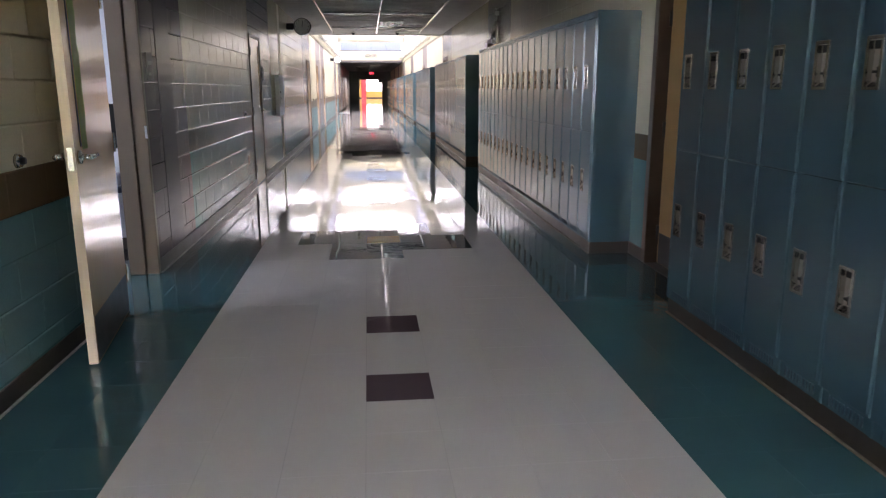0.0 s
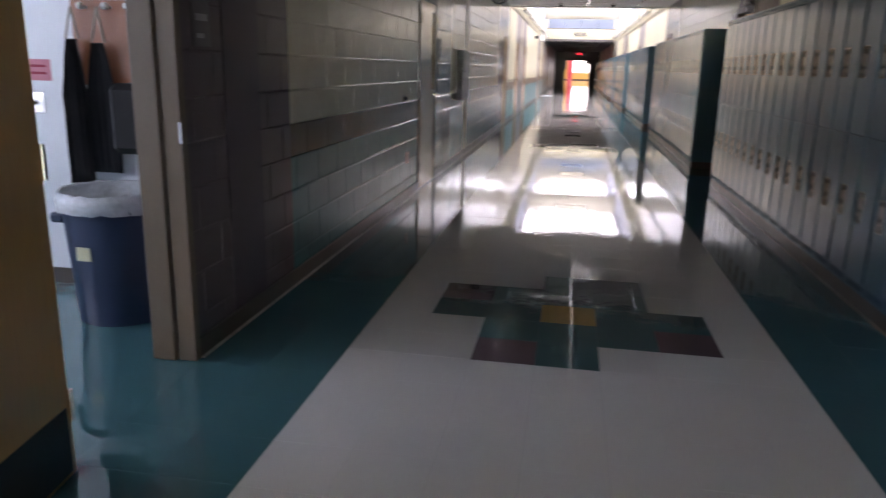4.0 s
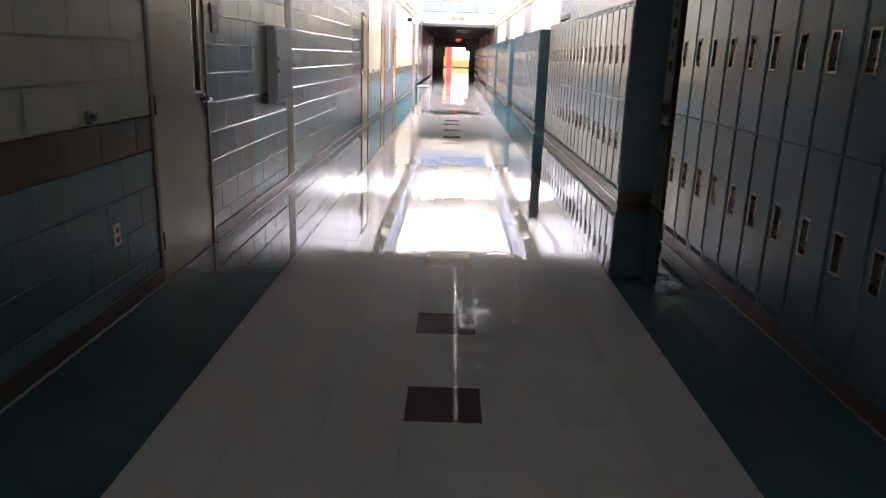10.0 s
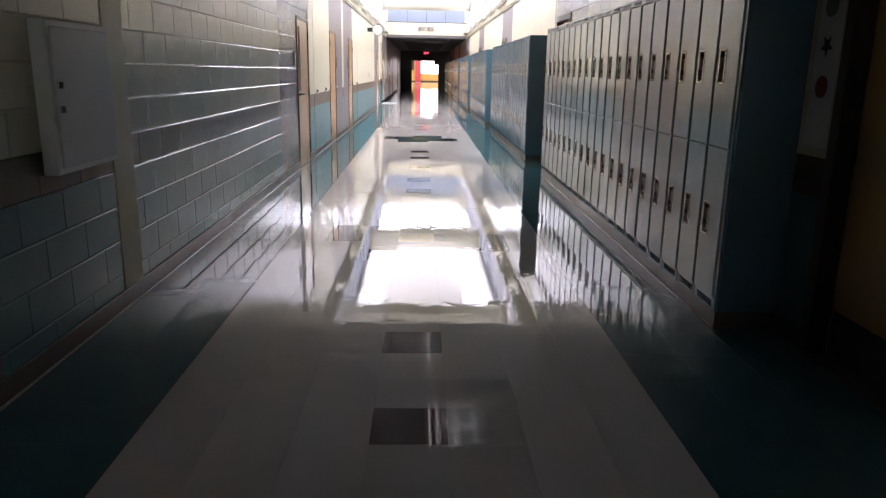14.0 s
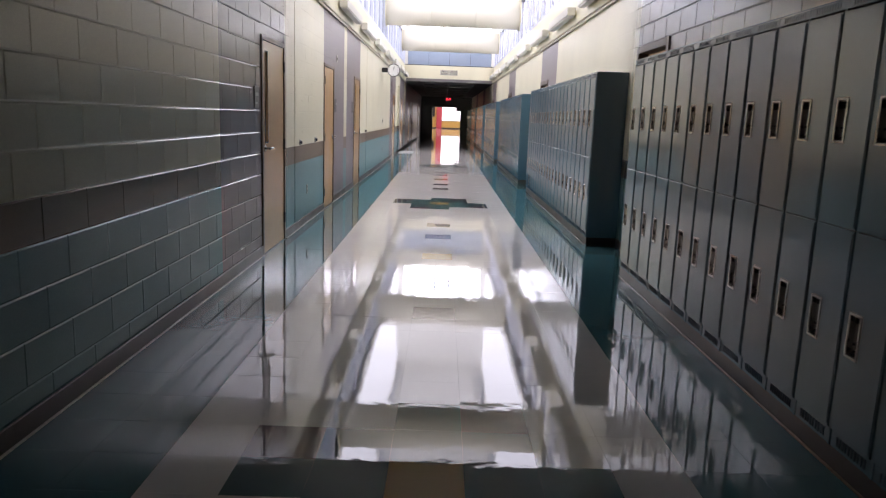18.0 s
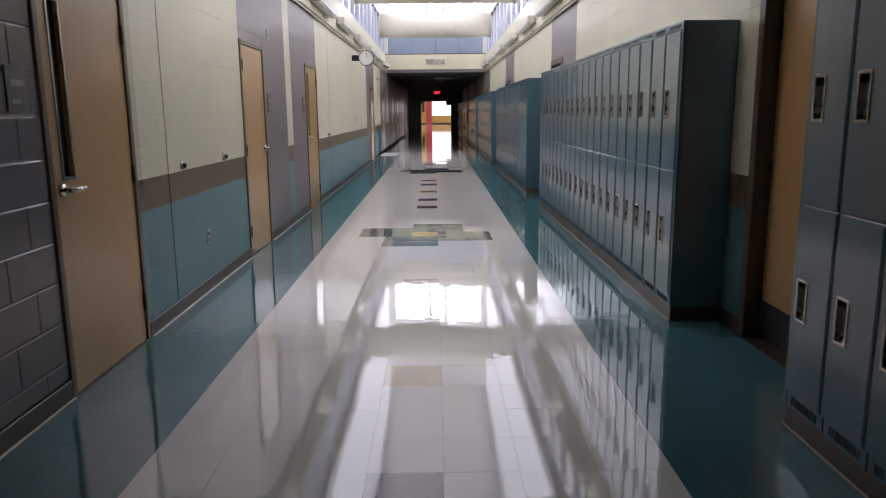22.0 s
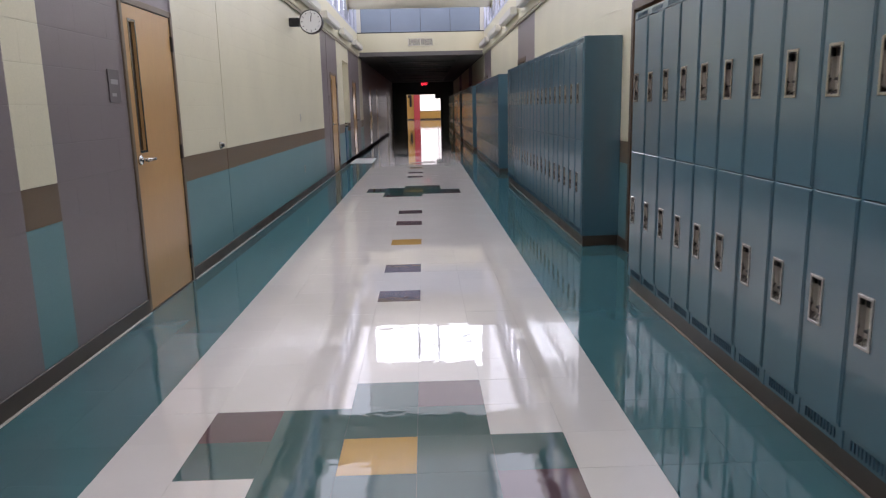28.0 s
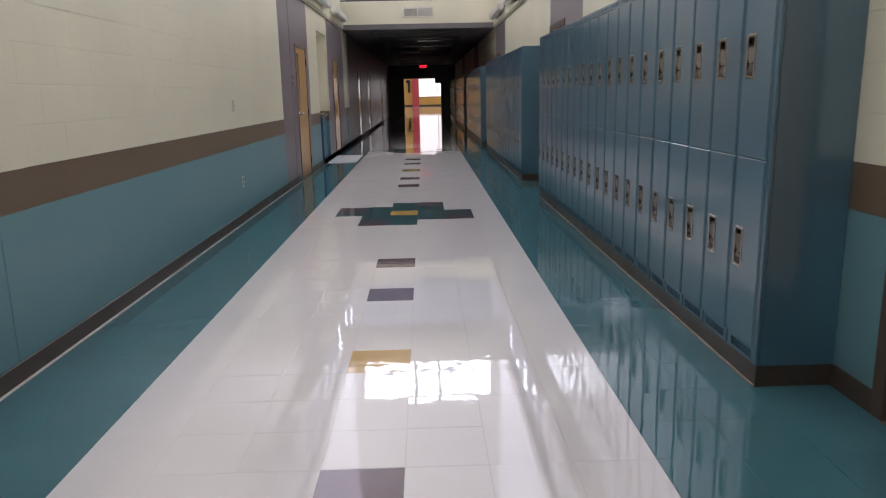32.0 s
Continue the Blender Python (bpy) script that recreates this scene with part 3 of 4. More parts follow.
part("window_sill", boxes((XL + 0.18, XR - 0.18, S1 - 0.01, S1 + 0.15, ZP, ZP + 0.05)), m_white, high)
for x in (CL - 0.31, CL + 0.31):
    part("mullion", boxes((x - 0.03, x + 0.03, S1 + 0.03, S1 + 0.1, ZP + 0.05, ZH)), m_blueframe, high)
for xa, xb in ((XL + 0.18, CL - 0.34), (CL - 0.28, CL + 0.28), (CL + 0.34, XR - 0.18)):
    part("transom", boxes((xa, xb, S1 + 0.035, S1 + 0.095, 6.03, 6.08)), m_blueframe, high)
    for za, zb in ((ZP + 0.05, 6.03), (6.08, ZH)):
        ob = part("pane", boxes((xa, xb, S1 + 0.06, S1 + 0.066, za, zb)), m_glass, high)
        ob.visible_shadow = False
structure("backdrop_end", boxes((XL - 0.6, XR + 0.6, S1 + 0.6, S1 + 0.65, ZP - 0.5, ZH + 0.7)), m_end_glow, "bright sky outside the high window", "sky")
structure("wall_back", boxes((XL - 0.2, XR + 0.2, YB - 0.2, YB, 0, ZB + 0.1)), m_cream, "plain cream end wall", "wall")

vent = thing("ceiling_vent", "grey double air grille in the cream bulkhead", "air vent", at=pose(0.16, S1, 3.25))
part("backing", boxes((-0.36, 0.36, -0.008, -0.001, -0.09, 0.09)), m_black, vent)
part("frame", boxes((-0.37, 0.37, -0.02, 0, 0.085, 0.11), (-0.37, 0.37, -0.02, 0, -0.11, -0.085), (-0.37, -0.34, -0.02, 0, -0.085, 0.085), (0.34, 0.37, -0.02, 0, -0.085, 0.085), (-0.015, 0.015, -0.02, 0, -0.085, 0.085)), m_steel, vent)
for k in range(7):
    part("slat", boxes((-0.34, 0.34, -0.016, -0.01, -0.075 + k * 0.024, -0.062 + k * 0.024)), m_steel, vent)


def wall_light(y, face):
    x = XL + 0.05 if face > 0 else XR - 0.05
    ob = thing("wall_light", "white linear wall light on the ledge, switched off", "wall light", "wall lights under the clerestory", at=pose(x, y, 3.02))
    d = 0.15 * face
    part("housing", boxes((min(0.02 * face, d), max(0.02 * face, d), -1.0, 1.0, -0.02, 0.11), ch=0.01), m_white, ob)
    part("diffuser", boxes((min(0.04 * face, d * 0.9), max(0.04 * face, d * 0.9), -0.97, 0.97, -0.034, -0.02)), m_letter, ob, "milky plastic diffuser")
    for y2 in (-0.7, 0.7):
        part("bracket", boxes((min(0, 0.02 * face), max(0, 0.02 * face), y2 - 0.03, y2 + 0.03, 0, 0.1)), m_steel, ob)


for k in range(8):
    for face in (1, -1):
        wall_light(S0 + 1.6 + 2.85 * k, face)


# ---------------------------------------------------------------- doors
def lever(parent, x, y, z, face, way):
    """Lever handle on a round rose; way: +1 where the lever points along +y."""
    bm = rod(bmesh.new(), (x, y, z), (x + face * 0.014, y, z), 0.034, 0.031, n=24)
    rod(bm, (x + face * 0.012, y, z), (x + face * 0.062, y, z), 0.013)
    rod(bm, (x + face * 0.056, y - way * 0.014, z), (x + face * 0.058, y + way * 0.125, z), 0.0125, 0.0115)
    return part("door_handle", bm, m_steel, parent, "satin steel lever handle", True)


def closed_door(name, y0, y1, x, face, top, latch, lite, label, set_back=0.0, kick=False, frame_width=0.045, frame_material=None):
    """A flush timber door in a steel frame; latch is +1 at the far side. face: the way it looks along x."""
    door = thing(name, label, "door", kind="structure")
    w, fm = frame_width, frame_material or m_frame
    xb = x - face * 0.2
    xf = x + face * 0.012
    lo, hi = min(xb, xf), max(xb, xf)
    part("door_frame", boxes((lo, hi, y0, y0 + w, 0, top), (lo, hi, y1 - w, y1, 0, top), (lo, hi, y0 + w, y1 - w, top - w, top), ch=0.004), fm, door, "painted steel frame")
    part("door_stop", boxes((min(x - face * (set_back + 0.07), x - face * (set_back + 0.05)), max(x - face * (set_back + 0.07), x - face * (set_back + 0.05)), y0 + w, y1 - w, 0.005, top - w)), fm, door)
    a, b, z1 = y0 + w + 0.003, y1 - w - 0.003, top - w - 0.003
    x1 = x - face * set_back
    xa = x1 - face * 0.044
    lo, hi = min(xa, x1), max(xa, x1)
    if lite:
        ly = b - 0.2 if latch > 0 else a + 0.1
        l0, l1, lz0, lz1 = ly, ly + 0.1, 1.1, 1.95
        bm = boxes((lo, hi, a, l0, 0.008, z1), (lo, hi, l1, b, 0.008, z1), (lo, hi, l0, l1, 0.008, lz0), (lo, hi, l0, l1, lz1, z1))
        leaf = part("door_leaf", bm, m_wood, door, "maple veneer door leaf")
        part("glass", boxes(((lo + hi) / 2 - 0.003, (lo + hi) / 2 + 0.003, l0, l1, lz0, lz1)), m_dark_glass, leaf, "narrow dark vision glass")
        e = x1 + face * 0.005
        p, q = min(e, x1), max(e, x1)
        part("lite_frame", boxes((p, q, l0 - 0.014, l0, lz0, lz1), (p, q, l1, l1 + 0.014, lz0, lz1), (p, q, l0 - 0.014, l1 + 0.014, lz1, lz1 + 0.014), (p, q, l0 - 0.014, l1 + 0.014, lz0 - 0.014, lz0)), m_bezel, leaf, "steel glazing trim")
    else:
        leaf = part("door_leaf", boxes((lo, hi, a, b, 0.008, z1), ch=0.002), m_wood, door, "maple veneer door leaf")
    hy = b - 0.07 if latch > 0 else a + 0.07
    lever(leaf, x1, hy, 1.04, face, -latch)
    if kick:
        part("kick_plate", boxes((min(x1, x1 + face * 0.002), max(x1, x1 + face * 0.002), a + 0.02, b - 0.02, 0.012, 0.25)), m_kick, leaf, "dark metal kick plate")
    hinge_y = a if latch > 0 else b
    for hz in (0.25, 1.05, 1.86):
        part("hinge", rod(bmesh.new(), (x1 + face * 0.008, hinge_y, hz - 0.055), (x1 + face * 0.008, hinge_y, hz + 0.055), 0.012, n=12), m_bronze, door, "dark bronze butt hinge")
    part("threshold", boxes((min(xb, xf), max(xb, xf), y0 + w, y1 - w, -0.003, 0.004)), m_base, door)
    return door


specs = [(1, 1, True), (2, -1, True), (3, 1, False), (4, -1, True), (5, -1, True), (6, 1, True), (7, 1, True), (8, 1, True), (9, 1, True)]
for k, latch, lite in specs:
    y0, y1 = LEFT_DOORS[k]
    closed_door(f"door_{k}", y0, y1, XL, 1, 2.1, latch, lite, "closed light maple door" + (" with narrow vision glass" if lite else "") + " in block wall")
for k, (y0, y1) in enumerate(RIGHT_DOORS):
    closed_door(f"door_{k + 20}", y0, y1, XR, -1, 2.2, -1, False, "closed maple classroom door with dark kick plate between lockers", 0.09, True, 0.075, m_frame_dark)

# ---------------------------------------------------------------- lockers
LW = T


def locker_master():
    """One two-tier locker, its front at x = 0 and its near side at y = 0; the rear is at +x."""
    ob = thing("locker", "blue enamelled two-tier steel locker with recessed handles", "locker", "blue lockers")
    bm = boxes((0.05, 0.345, 0.001, LW - 0.001, 0.1, 1.945))
    for a, b in ((0.0005, 0.0095), (LW - 0.0095, LW - 0.0005)):
        box(bm, -0.004, 0.05, a, b, 0.1, 1.945)
    box(bm, -0.004, 0.05, 0.001, LW - 0.001, 1.905, 1.95, ch=0.004)
    box(bm, 0.0, 0.05, 0.010, LW - 0.010, 0.1, 0.168)
    box(bm, 0.014, 0.05, 0.010, LW - 0.010, 1.0, 1.02)
    part("frame", bm, m_locker, ob)
    bm, top_vent = bmesh.new(), bmesh.new()
    for k in range(10):
        box(bm, -0.004, 0.004, 0.045 + k * 0.022, 0.052 + k * 0.022, 0.116, 0.156)
        box(top_vent, -0.006, 0.0, 0.045 + k * 0.022, 0.052 + k * 0.022, 1.914, 1.94)
    part("louvre", bm, m_locker_in, ob, "row of dark raised bars for shaded vent slots")
    part("louvre", top_vent, m_locker_in, ob, "row of dark raised bars for shaded vent slots")
    for name, z0, z1, hz in (("upper_door", 1.0095, 1.898, 1.446), ("lower_door", 0.172, 1.005, 0.594)):
        a, b, h = 0.0125, LW - 0.0125, 0.008
        mid = LW - 0.078
        c0, c1, d0, d1 = mid - 0.044, mid + 0.044, hz - 0.095, hz + 0.095
        door = part(name, door_skin(a, b, z0, z1, c0, c1, d0, d1, h), m_locker, ob)
        part("door_rib", boxes((-h - 0.003, -h, a + 0.010, a + 0.0145, z0 + 0.01, z1 - 0.01)), m_locker, door)
        bz = 0.012
        bm = boxes((-h - 0.004, -h + 0.004, c0, c0 + bz, d0, d1), (-h - 0.004, -h + 0.004, c1 - bz, c1, d0, d1), (-h - 0.004, -h + 0.004, c0 + bz, c1 - bz, d1 - bz, d1), (-h - 0.004, -h + 0.004, c0 + bz, c1 - bz, d0, d0 + bz), ch=0.0012)
        bezel = part("handle_bezel", bm, m_bezel, door, "bronzed steel handle rim")
        bm = boxes((0.021, 0.025, c0, c1, d0, d1), (-h, 0.021, c0 - 0.002, c0 + 0.002, d0, d1), (-h, 0.021, c0 + 0.002, c1 - 0.002, d1 - 0.002, d1 + 0.002))
        part("handle_pan", bm, m_pan, bezel, "shaded recessed steel pan")
        # Brighter steel on this one side stands in for the light it catches.
        part("handle_cheek", boxes((-h, 0.03, c1 - 0.004, c1 + 0.002, d0, d1)), m_steel, bezel, "inner side of the pan, its lit look in brighter steel")
        v = [(-h - 0.002, c0 + bz, d0 + 0.006), (-h - 0.002, c1 - bz, d0 + 0.006), (0.021, c1 - bz, d0 + 0.03), (0.021, c0 + bz, d0 + 0.03), (0.021, c1 - bz, d0), (0.021, c0 + bz, d0)]
        me = bpy.data.meshes.new("handle_lip")
        me.from_pydata(v, [], [(0, 1, 2, 3), (0, 5, 4, 1)])
        me.materials.append(m_steel)
        lip = tagged(new("handle_lip", me), "bright sloped bottom lip")
        lip.parent = bezel
        bm = boxes((-0.006, 0.03, mid - 0.03, mid - 0.014, hz - 0.05, hz - 0.012), ch=0.004)
        box(bm, 0.0, 0.03, mid - 0.02, mid + 0.012, hz - 0.036, hz - 0.026)
        part("latch", bm, m_black, bezel, "black latch lift")
        part("number_plate", boxes((0.012, 0.03, c0 + 0.014, c1 - 0.014, hz + 0.05, hz + 0.08)), m_black, bezel, "small dark number plate")
    return ob


def door_skin(a, b, z0, z1, c0, c1, d0, d1, h):
    """Sheet-metal door front with eased edges and a hole for the handle."""
    e, xb = 0.0025, 0.012
    ys, zs = (a + e, c0, c1, b - e), (z0 + e, d0, d1, z1 - e)
    bm = bmesh.new()
    g = [[bm.verts.new((-h, y, z)) for z in zs] for y in ys]
    for i in range(3):
        for j in range(3):
            if (i, j) != (1, 1):
                bm.faces.new((g[i][j], g[i][j + 1], g[i + 1][j + 1], g[i + 1][j]))
    for loop in ([(x, 0) for x in range(4)] + [(3, y) for y in range(1, 4)] + [(x, 3) for x in (2, 1, 0)] + [(0, y) for y in (2, 1)],):
        ring = [g[i][j] for i, j in loop]
        low, back = [], []
        for v in ring:
            y = a if v.co.y < a + 2 * e else b if v.co.y > b - 2 * e else v.co.y
            z = z0 if v.co.z < z0 + 2 * e else z1 if v.co.z > z1 - 2 * e else v.co.z
            low.append(bm.verts.new((-h + e, y, z)))
            back.append(bm.verts.new((xb, y, z)))
        n = len(ring)
        for k in range(n):
            m = (k + 1) % n
            bm.faces.new((ring[k], ring[m], low[m], low[k]))
            bm.faces.new((low[k], low[m], back[m], back[k]))
    bmesh.ops.recalc_face_normals(bm, faces=bm.faces[:])
    return bm


first = locker_master()
banks = [s for s in STARTS if s < YE - 6.2]
placed, lean = False, random.Random(11)
for s in banks:
    for k in range(20):
        m = pose(XK, s + k * LW, 0, 0, 0, lean.gauss(0, 0.14))
        if not placed:
            first.matrix_basis, placed = m, True
        else:
            copy_thing(first, m)
    end = s + 20 * LW
    bm = boxes((XK + 0.004, XR - 0.001, s + 0.002, end - 0.002, 0, 0.099))
    structure("trim", boxes((XK - 0.008, XK + 0.004, s - 0.004, end + 0.004, 0, 0.010), ch=0.002), m_caulk, "pale bead along the locker plinth", "trim")
    box(bm, XK + 0.004, XR - 0.001, s - 0.012, s + 0.002, 0, 0.099)
    structure("baseboard", bm, m_base, "brown plinth under the lockers", "plinth")
    for y in (s, end + 0.016):
        ob = thing("end_panel", "blue steel end panel closing the locker row", "panel", "locker end panels")
        part("sheet", boxes((XK + 0.014, XR - 0.002, y - 0.014, y - 0.0005, 0.1, 1.952)), m_locker, ob)
        part("front_flange", boxes((XK - 0.004, XK + 0.0135, y - 0.015, y - 0.0005, 0.1, 1.955), ch=0.003), m_locker, ob, "folded front edge")
    ob = tagged(new("top_panel", mesh_of("top_panel", boxes((XK + 0.004, XR - 0.002, s, end, 1.951, 1.957)), m_locker)), "flat blue steel top on the locker row", "panel", "locker tops")
    structure("baseboard", boxes((XR - 0.008, XR, s - 0.31, s - 0.013, 0, 0.1)), m_base, "brown rubber wall base", "baseboard")

# ---------------------------------------------------------------- the room behind the open door
RX, RY0, RY1 = -5.6, 2.2, 6.6
m_room_wall = surface("cool_white_wall", (0.66, 0.68, 0.72), 0.45, grain=120, blotch=1.5, vary=0.06, bump=0.12, depth=0.001)
structure("wall_room_end", boxes((RX, XL - 0.21, RY1, RY1 + 0.15, 0, ZC)), m_room_wall, "white classroom wall", "wall")
structure("wall_room_near", boxes((RX, XL - 0.21, RY0 - 0.15, RY0, 0, ZC)), m_room_wall, "white classroom wall", "wall")
structure("wall_room_window", boxes((RX - 0.2, RX, RY0, RY1, 0, 1.0), (RX - 0.2, RX, RY0, RY1, 2.4, ZC), (RX - 0.2, RX, RY0, RY0 + 0.7, 1.0, 2.4), (RX - 0.2, RX, RY1 - 1.5, RY1, 1.0, 2.4)), m_room_wall, "classroom window wall", "wall")
structure("baseboard", boxes((RX, XL - 0.21, RY1 - 0.008, RY1, 0, 0.1)), m_base, "dark rubber wall base in the classroom", "baseboard")
structure("floor_room", boxes((RX - 0.2, XL - 0.0005, RY0 - 0.15, RY1 + 0.15, -0.1, -0.001)), m_teal_tile, "blue-green vinyl classroom floor", "floor")
structure("ceiling_room", boxes((RX - 0.2, XL - 0.21, RY0 - 0.15, RY1 + 0.15, ZC, ZC + 0.1)), m_gyp, "plain classroom ceiling", "ceiling")
structure("backdrop_room", boxes((RX - 0.9, RX - 0.85, RY0, RY1, 0.3, 3.2)), m_room_glow, "daylight sky outside the classroom window", "sky")

structure("door_frame_open", boxes((XL - 0.2, XL + 0.012, 4.68, 4.715, 0, 2.1), (XL - 0.2, XL - 0.085, 5.655, 5.71, 0, 2.1), (XL - 0.077, XL + 0.012, 5.668, 5.715, 0, 2.1), (XL - 0.2, XL + 0.012, 4.715, 5.655, 2.05, 2.1), (XL - 0.085, XL - 0.077, 5.69, 5.71, 0, 2.1), ch=0.004), m_frame, "brown painted steel door frame", "door frame")
open_door = thing("door_0", "open maple door with green-papered glass folded back on the wall", "door", kind="structure", at=pose(-1.645, 4.722, 0, 0, 0, 188.3))
# local: +y runs from hinge to latch, +x towards the wall
L = 0.92
leaf = part("door_leaf", boxes((-0.022, 0.022, 0, 0.69, 0.01, 2.04), (-0.022, 0.022, 0.79, L - 0.003, 0.01, 2.04), (-0.022, 0.022, 0.69, 0.79, 0.01, 1.1), (-0.022, 0.022, 0.69, 0.79, 1.95, 2.04)), m_wood, open_door, "maple veneer door leaf")
part("door_edge", boxes((-0.022, 0.022, L - 0.003, L, 0.01, 2.04)), m_edge, leaf, "pale lipped door edge")
part("latch_plate", boxes((-0.012, 0.012, L, L + 0.002, 0.98, 1.09)), m_bezel, leaf, "steel latch plate")
part("glass", boxes((-0.004, 0.004, 0.69, 0.79, 1.1, 1.95)), m_dark_glass, leaf, "narrow dark vision glass")
part("lite_frame", boxes((-0.027, -0.022, 0.79, 0.804, 1.086, 1.964), (-0.027, -0.022, 0.676, 0.69, 1.086, 1.964), (-0.027, -0.022, 0.69, 0.79, 1.95, 1.964), (-0.027, -0.022, 0.69, 0.79, 1.086, 1.1)), m_bronze, leaf, "dark frame round the vision glass")
bm, torn = bmesh.new(), random.Random(21)
rows = []
for k in range(19):
    z = 1.07 + k * 0.05
    far = 0.655 + (0.02 if k < 3 else 0) + torn.uniform(-0.006, 0.006) + (0.018 if k in (10, 11) else 0)
    rows.append([bm.verts.new((x, y, z)) for x, y in ((-0.0285, far), (-0.0285, 0.782), (-0.0275, 0.782), (-0.0275, far))])
for r0, r1 in zip(rows, rows[1:]):
    for i in range(4):
        bm.faces.new((r0[i], r0[(i + 1) % 4], r1[(i + 1) % 4], r1[i]))
bm.faces.new(rows[0]), bm.faces.new(rows[-1])
bmesh.ops.recalc_face_normals(bm, faces=bm.faces[:])
part("paper", bm, surface("green_paper", (0.2, 0.3, 0.025), 0.5, grain=200, vary=0.1), leaf, "torn green paper covering the vision glass")
part("kick_plate", boxes((-0.0245, -0.022, 0.02, L - 0.02, 0.02, 0.25), (0.022, 0.0245, 0.02, L - 0.02, 0.02, 0.25)), m_kick, leaf, "dark metal kick plate")
for f in (-1, 1):
    lever(leaf, 0.022 * f, L - 0.065, 1.04, f, -1)
for hz in (0.25, 1.05, 1.86):
    part("hinge", rod(bmesh.new(), (-0.028, -0.004, hz - 0.055), (-0.028, -0.004, hz + 0.055), 0.008, n=10), m_steel, open_door)
part("strike_plate", boxes((XL - 0.002, XL + 0.0135, 5.6655, 5.669, 1.01, 1.10)), m_steel, bpy.data.objects["door_frame_open"], "bright steel strike plate")

can = thing("trash_can", "round blue plastic trash can with clear liner and pale note", "trash can", at=pose(-2.40, 6.2, 0.0))
m_blue = surface("blue_bin_plastic", (0.015, 0.028, 0.066), 0.45, grain=150, blotch=3, vary=0.15, bump=0.05)
m_liner = surface("translucent_liner", (0.5, 0.52, 0.55), 0.22, grain=40, blotch=8, vary=0.2, bump=0.6, depth=0.004)
bm = rod(bmesh.new(), (0, 0, 0), (0, 0, 0.68), 0.23, 0.275, 32, caps=False)
bmesh.ops.create_circle(bm, cap_ends=True, segments=32, radius=0.23, matrix=Matrix.Translation((0, 0, 0.012)))
part("body", bm, m_blue, can, smooth=True)
bm = rod(bmesh.new(), (0, 0, 0.6), (0, 0, 0.64), 0.285, 0.29, 32, caps=False)
part("rim", bm, m_blue, can, smooth=True)
for a in (0.5, 3.64):
    part("grip", boxes((0.27 * math.cos(a) - 0.04, 0.27 * math.cos(a) + 0.04, 0.27 * math.sin(a) - 0.05, 0.27 * math.sin(a) + 0.05, 0.53, 0.58), ch=0.01), m_blue, can)
bm = bmesh.new()
lr = random.Random(4)
rings = []
for zz, rr in ((0.60, 0.290), (0.65, 0.298), (0.695, 0.286), (0.69, 0.26), (0.55, 0.235)):
    rings.append([bm.verts.new(((rr + lr.uniform(-0.008, 0.008)) * math.cos(i * math.tau / 40), (rr + lr.uniform(-0.008, 0.008)) * math.sin(i * math.tau / 40), zz + lr.uniform(-0.007, 0.007))) for i in range(40)])
for r0, r1 in zip(rings, rings[1:]):
    for i in range(40):
        bm.faces.new((r0[i], r0[(i + 1) % 40], r1[(i + 1) % 40], r1[i]))
part("liner", bm, m_liner, can, "clear crumpled bin liner", True)
part("note", boxes((-0.075, 0.0, -0.262, -0.256, 0.36, 0.43)), surface("pale_yellow_note", (0.6, 0.58, 0.38), 0.7), can, "pale yellow paper note")

rack = thing("coat_rack", "reddish-brown wooden peg board on the classroom wall", "coat rack", at=pose(-2.63, RY1, 1.55))
part("board", boxes((-0.22, 0.21, -0.02, 0, -0.34, 0.12), ch=0.004), wood("red_brown_board", (0.3, 0.11, 0.05), 0.5), rack)
for x in (-0.124, 0.024, 0.158):
    bm = rod(bmesh.new(), (x, -0.02, 0.08), (x, -0.06, 0.085), 0.008)
    bmesh.ops.create_uvsphere(bm, u_segments=12, v_segments=8, radius=0.02, matrix=Matrix.Translation((x, -0.065, 0.086)))
    part("peg", bm, m_letter, rack, "white round peg", True)


def apron(x, w, top, bottom, color, label, seed):
    """Cloth hanging in folds from a peg."""
    r, bm = random.Random(seed), bmesh.new()
    n, rows = 14, []
    for j in range(9):
        z = top + (bottom - top) * j / 8
        spread = w * (0.35 + 0.65 * min(j / 3, 1))
        rows.append([bm.verts.new((x + (i / n - 0.5) * spread, -0.07 - 0.018 * math.sin(i * 1.9 + seed) - r.uniform(0, 0.006), z)) for i in range(n + 1)])
    for a, b in zip(rows, rows[1:]):
        for i in range(n):
            bm.faces.new((a[i], a[i + 1], b[i + 1], b[i]))
    bmesh.ops.solidify(bm, geom=bm.faces[:], thickness=0.006)
    ob = tagged(new("hanging_apron", mesh_of("hanging_apron", bm, surface("cloth", color, 0.85, grain=300, blotch=6, vary=0.2, bump=0.3), True)), label, "apron", "aprons on the pegs")
    ob.matrix_basis = pose(-2.63, RY1, 0)
    for dx in (-0.02, 0.02):
        part("strap", rod(bmesh.new(), (x, -0.06, 1.63), (x + dx * 2, -0.07, top), 0.006, n=8), surface("cord", (0.3, 0.24, 0.18), 0.8), ob)


apron(-0.19, 0.16, 1.46, 0.65, (0.014, 0.014, 0.017), "dark grey cloth apron hanging from a peg", 1)
apron(-0.03, 0.17, 1.44, 0.72, (0.022, 0.024, 0.03), "dark slate cloth bag hanging from a peg", 2)
disp = thing("towel_dispenser", "matt black paper towel dispenser on the wall", "dispenser", at=pose(XL - 0.21, 5.93, 1.09))
m_black_plastic = surface("matt_black_plastic", (0.006, 0.006, 0.007), 0.6, grain=200, vary=0.2, bump=0.05)
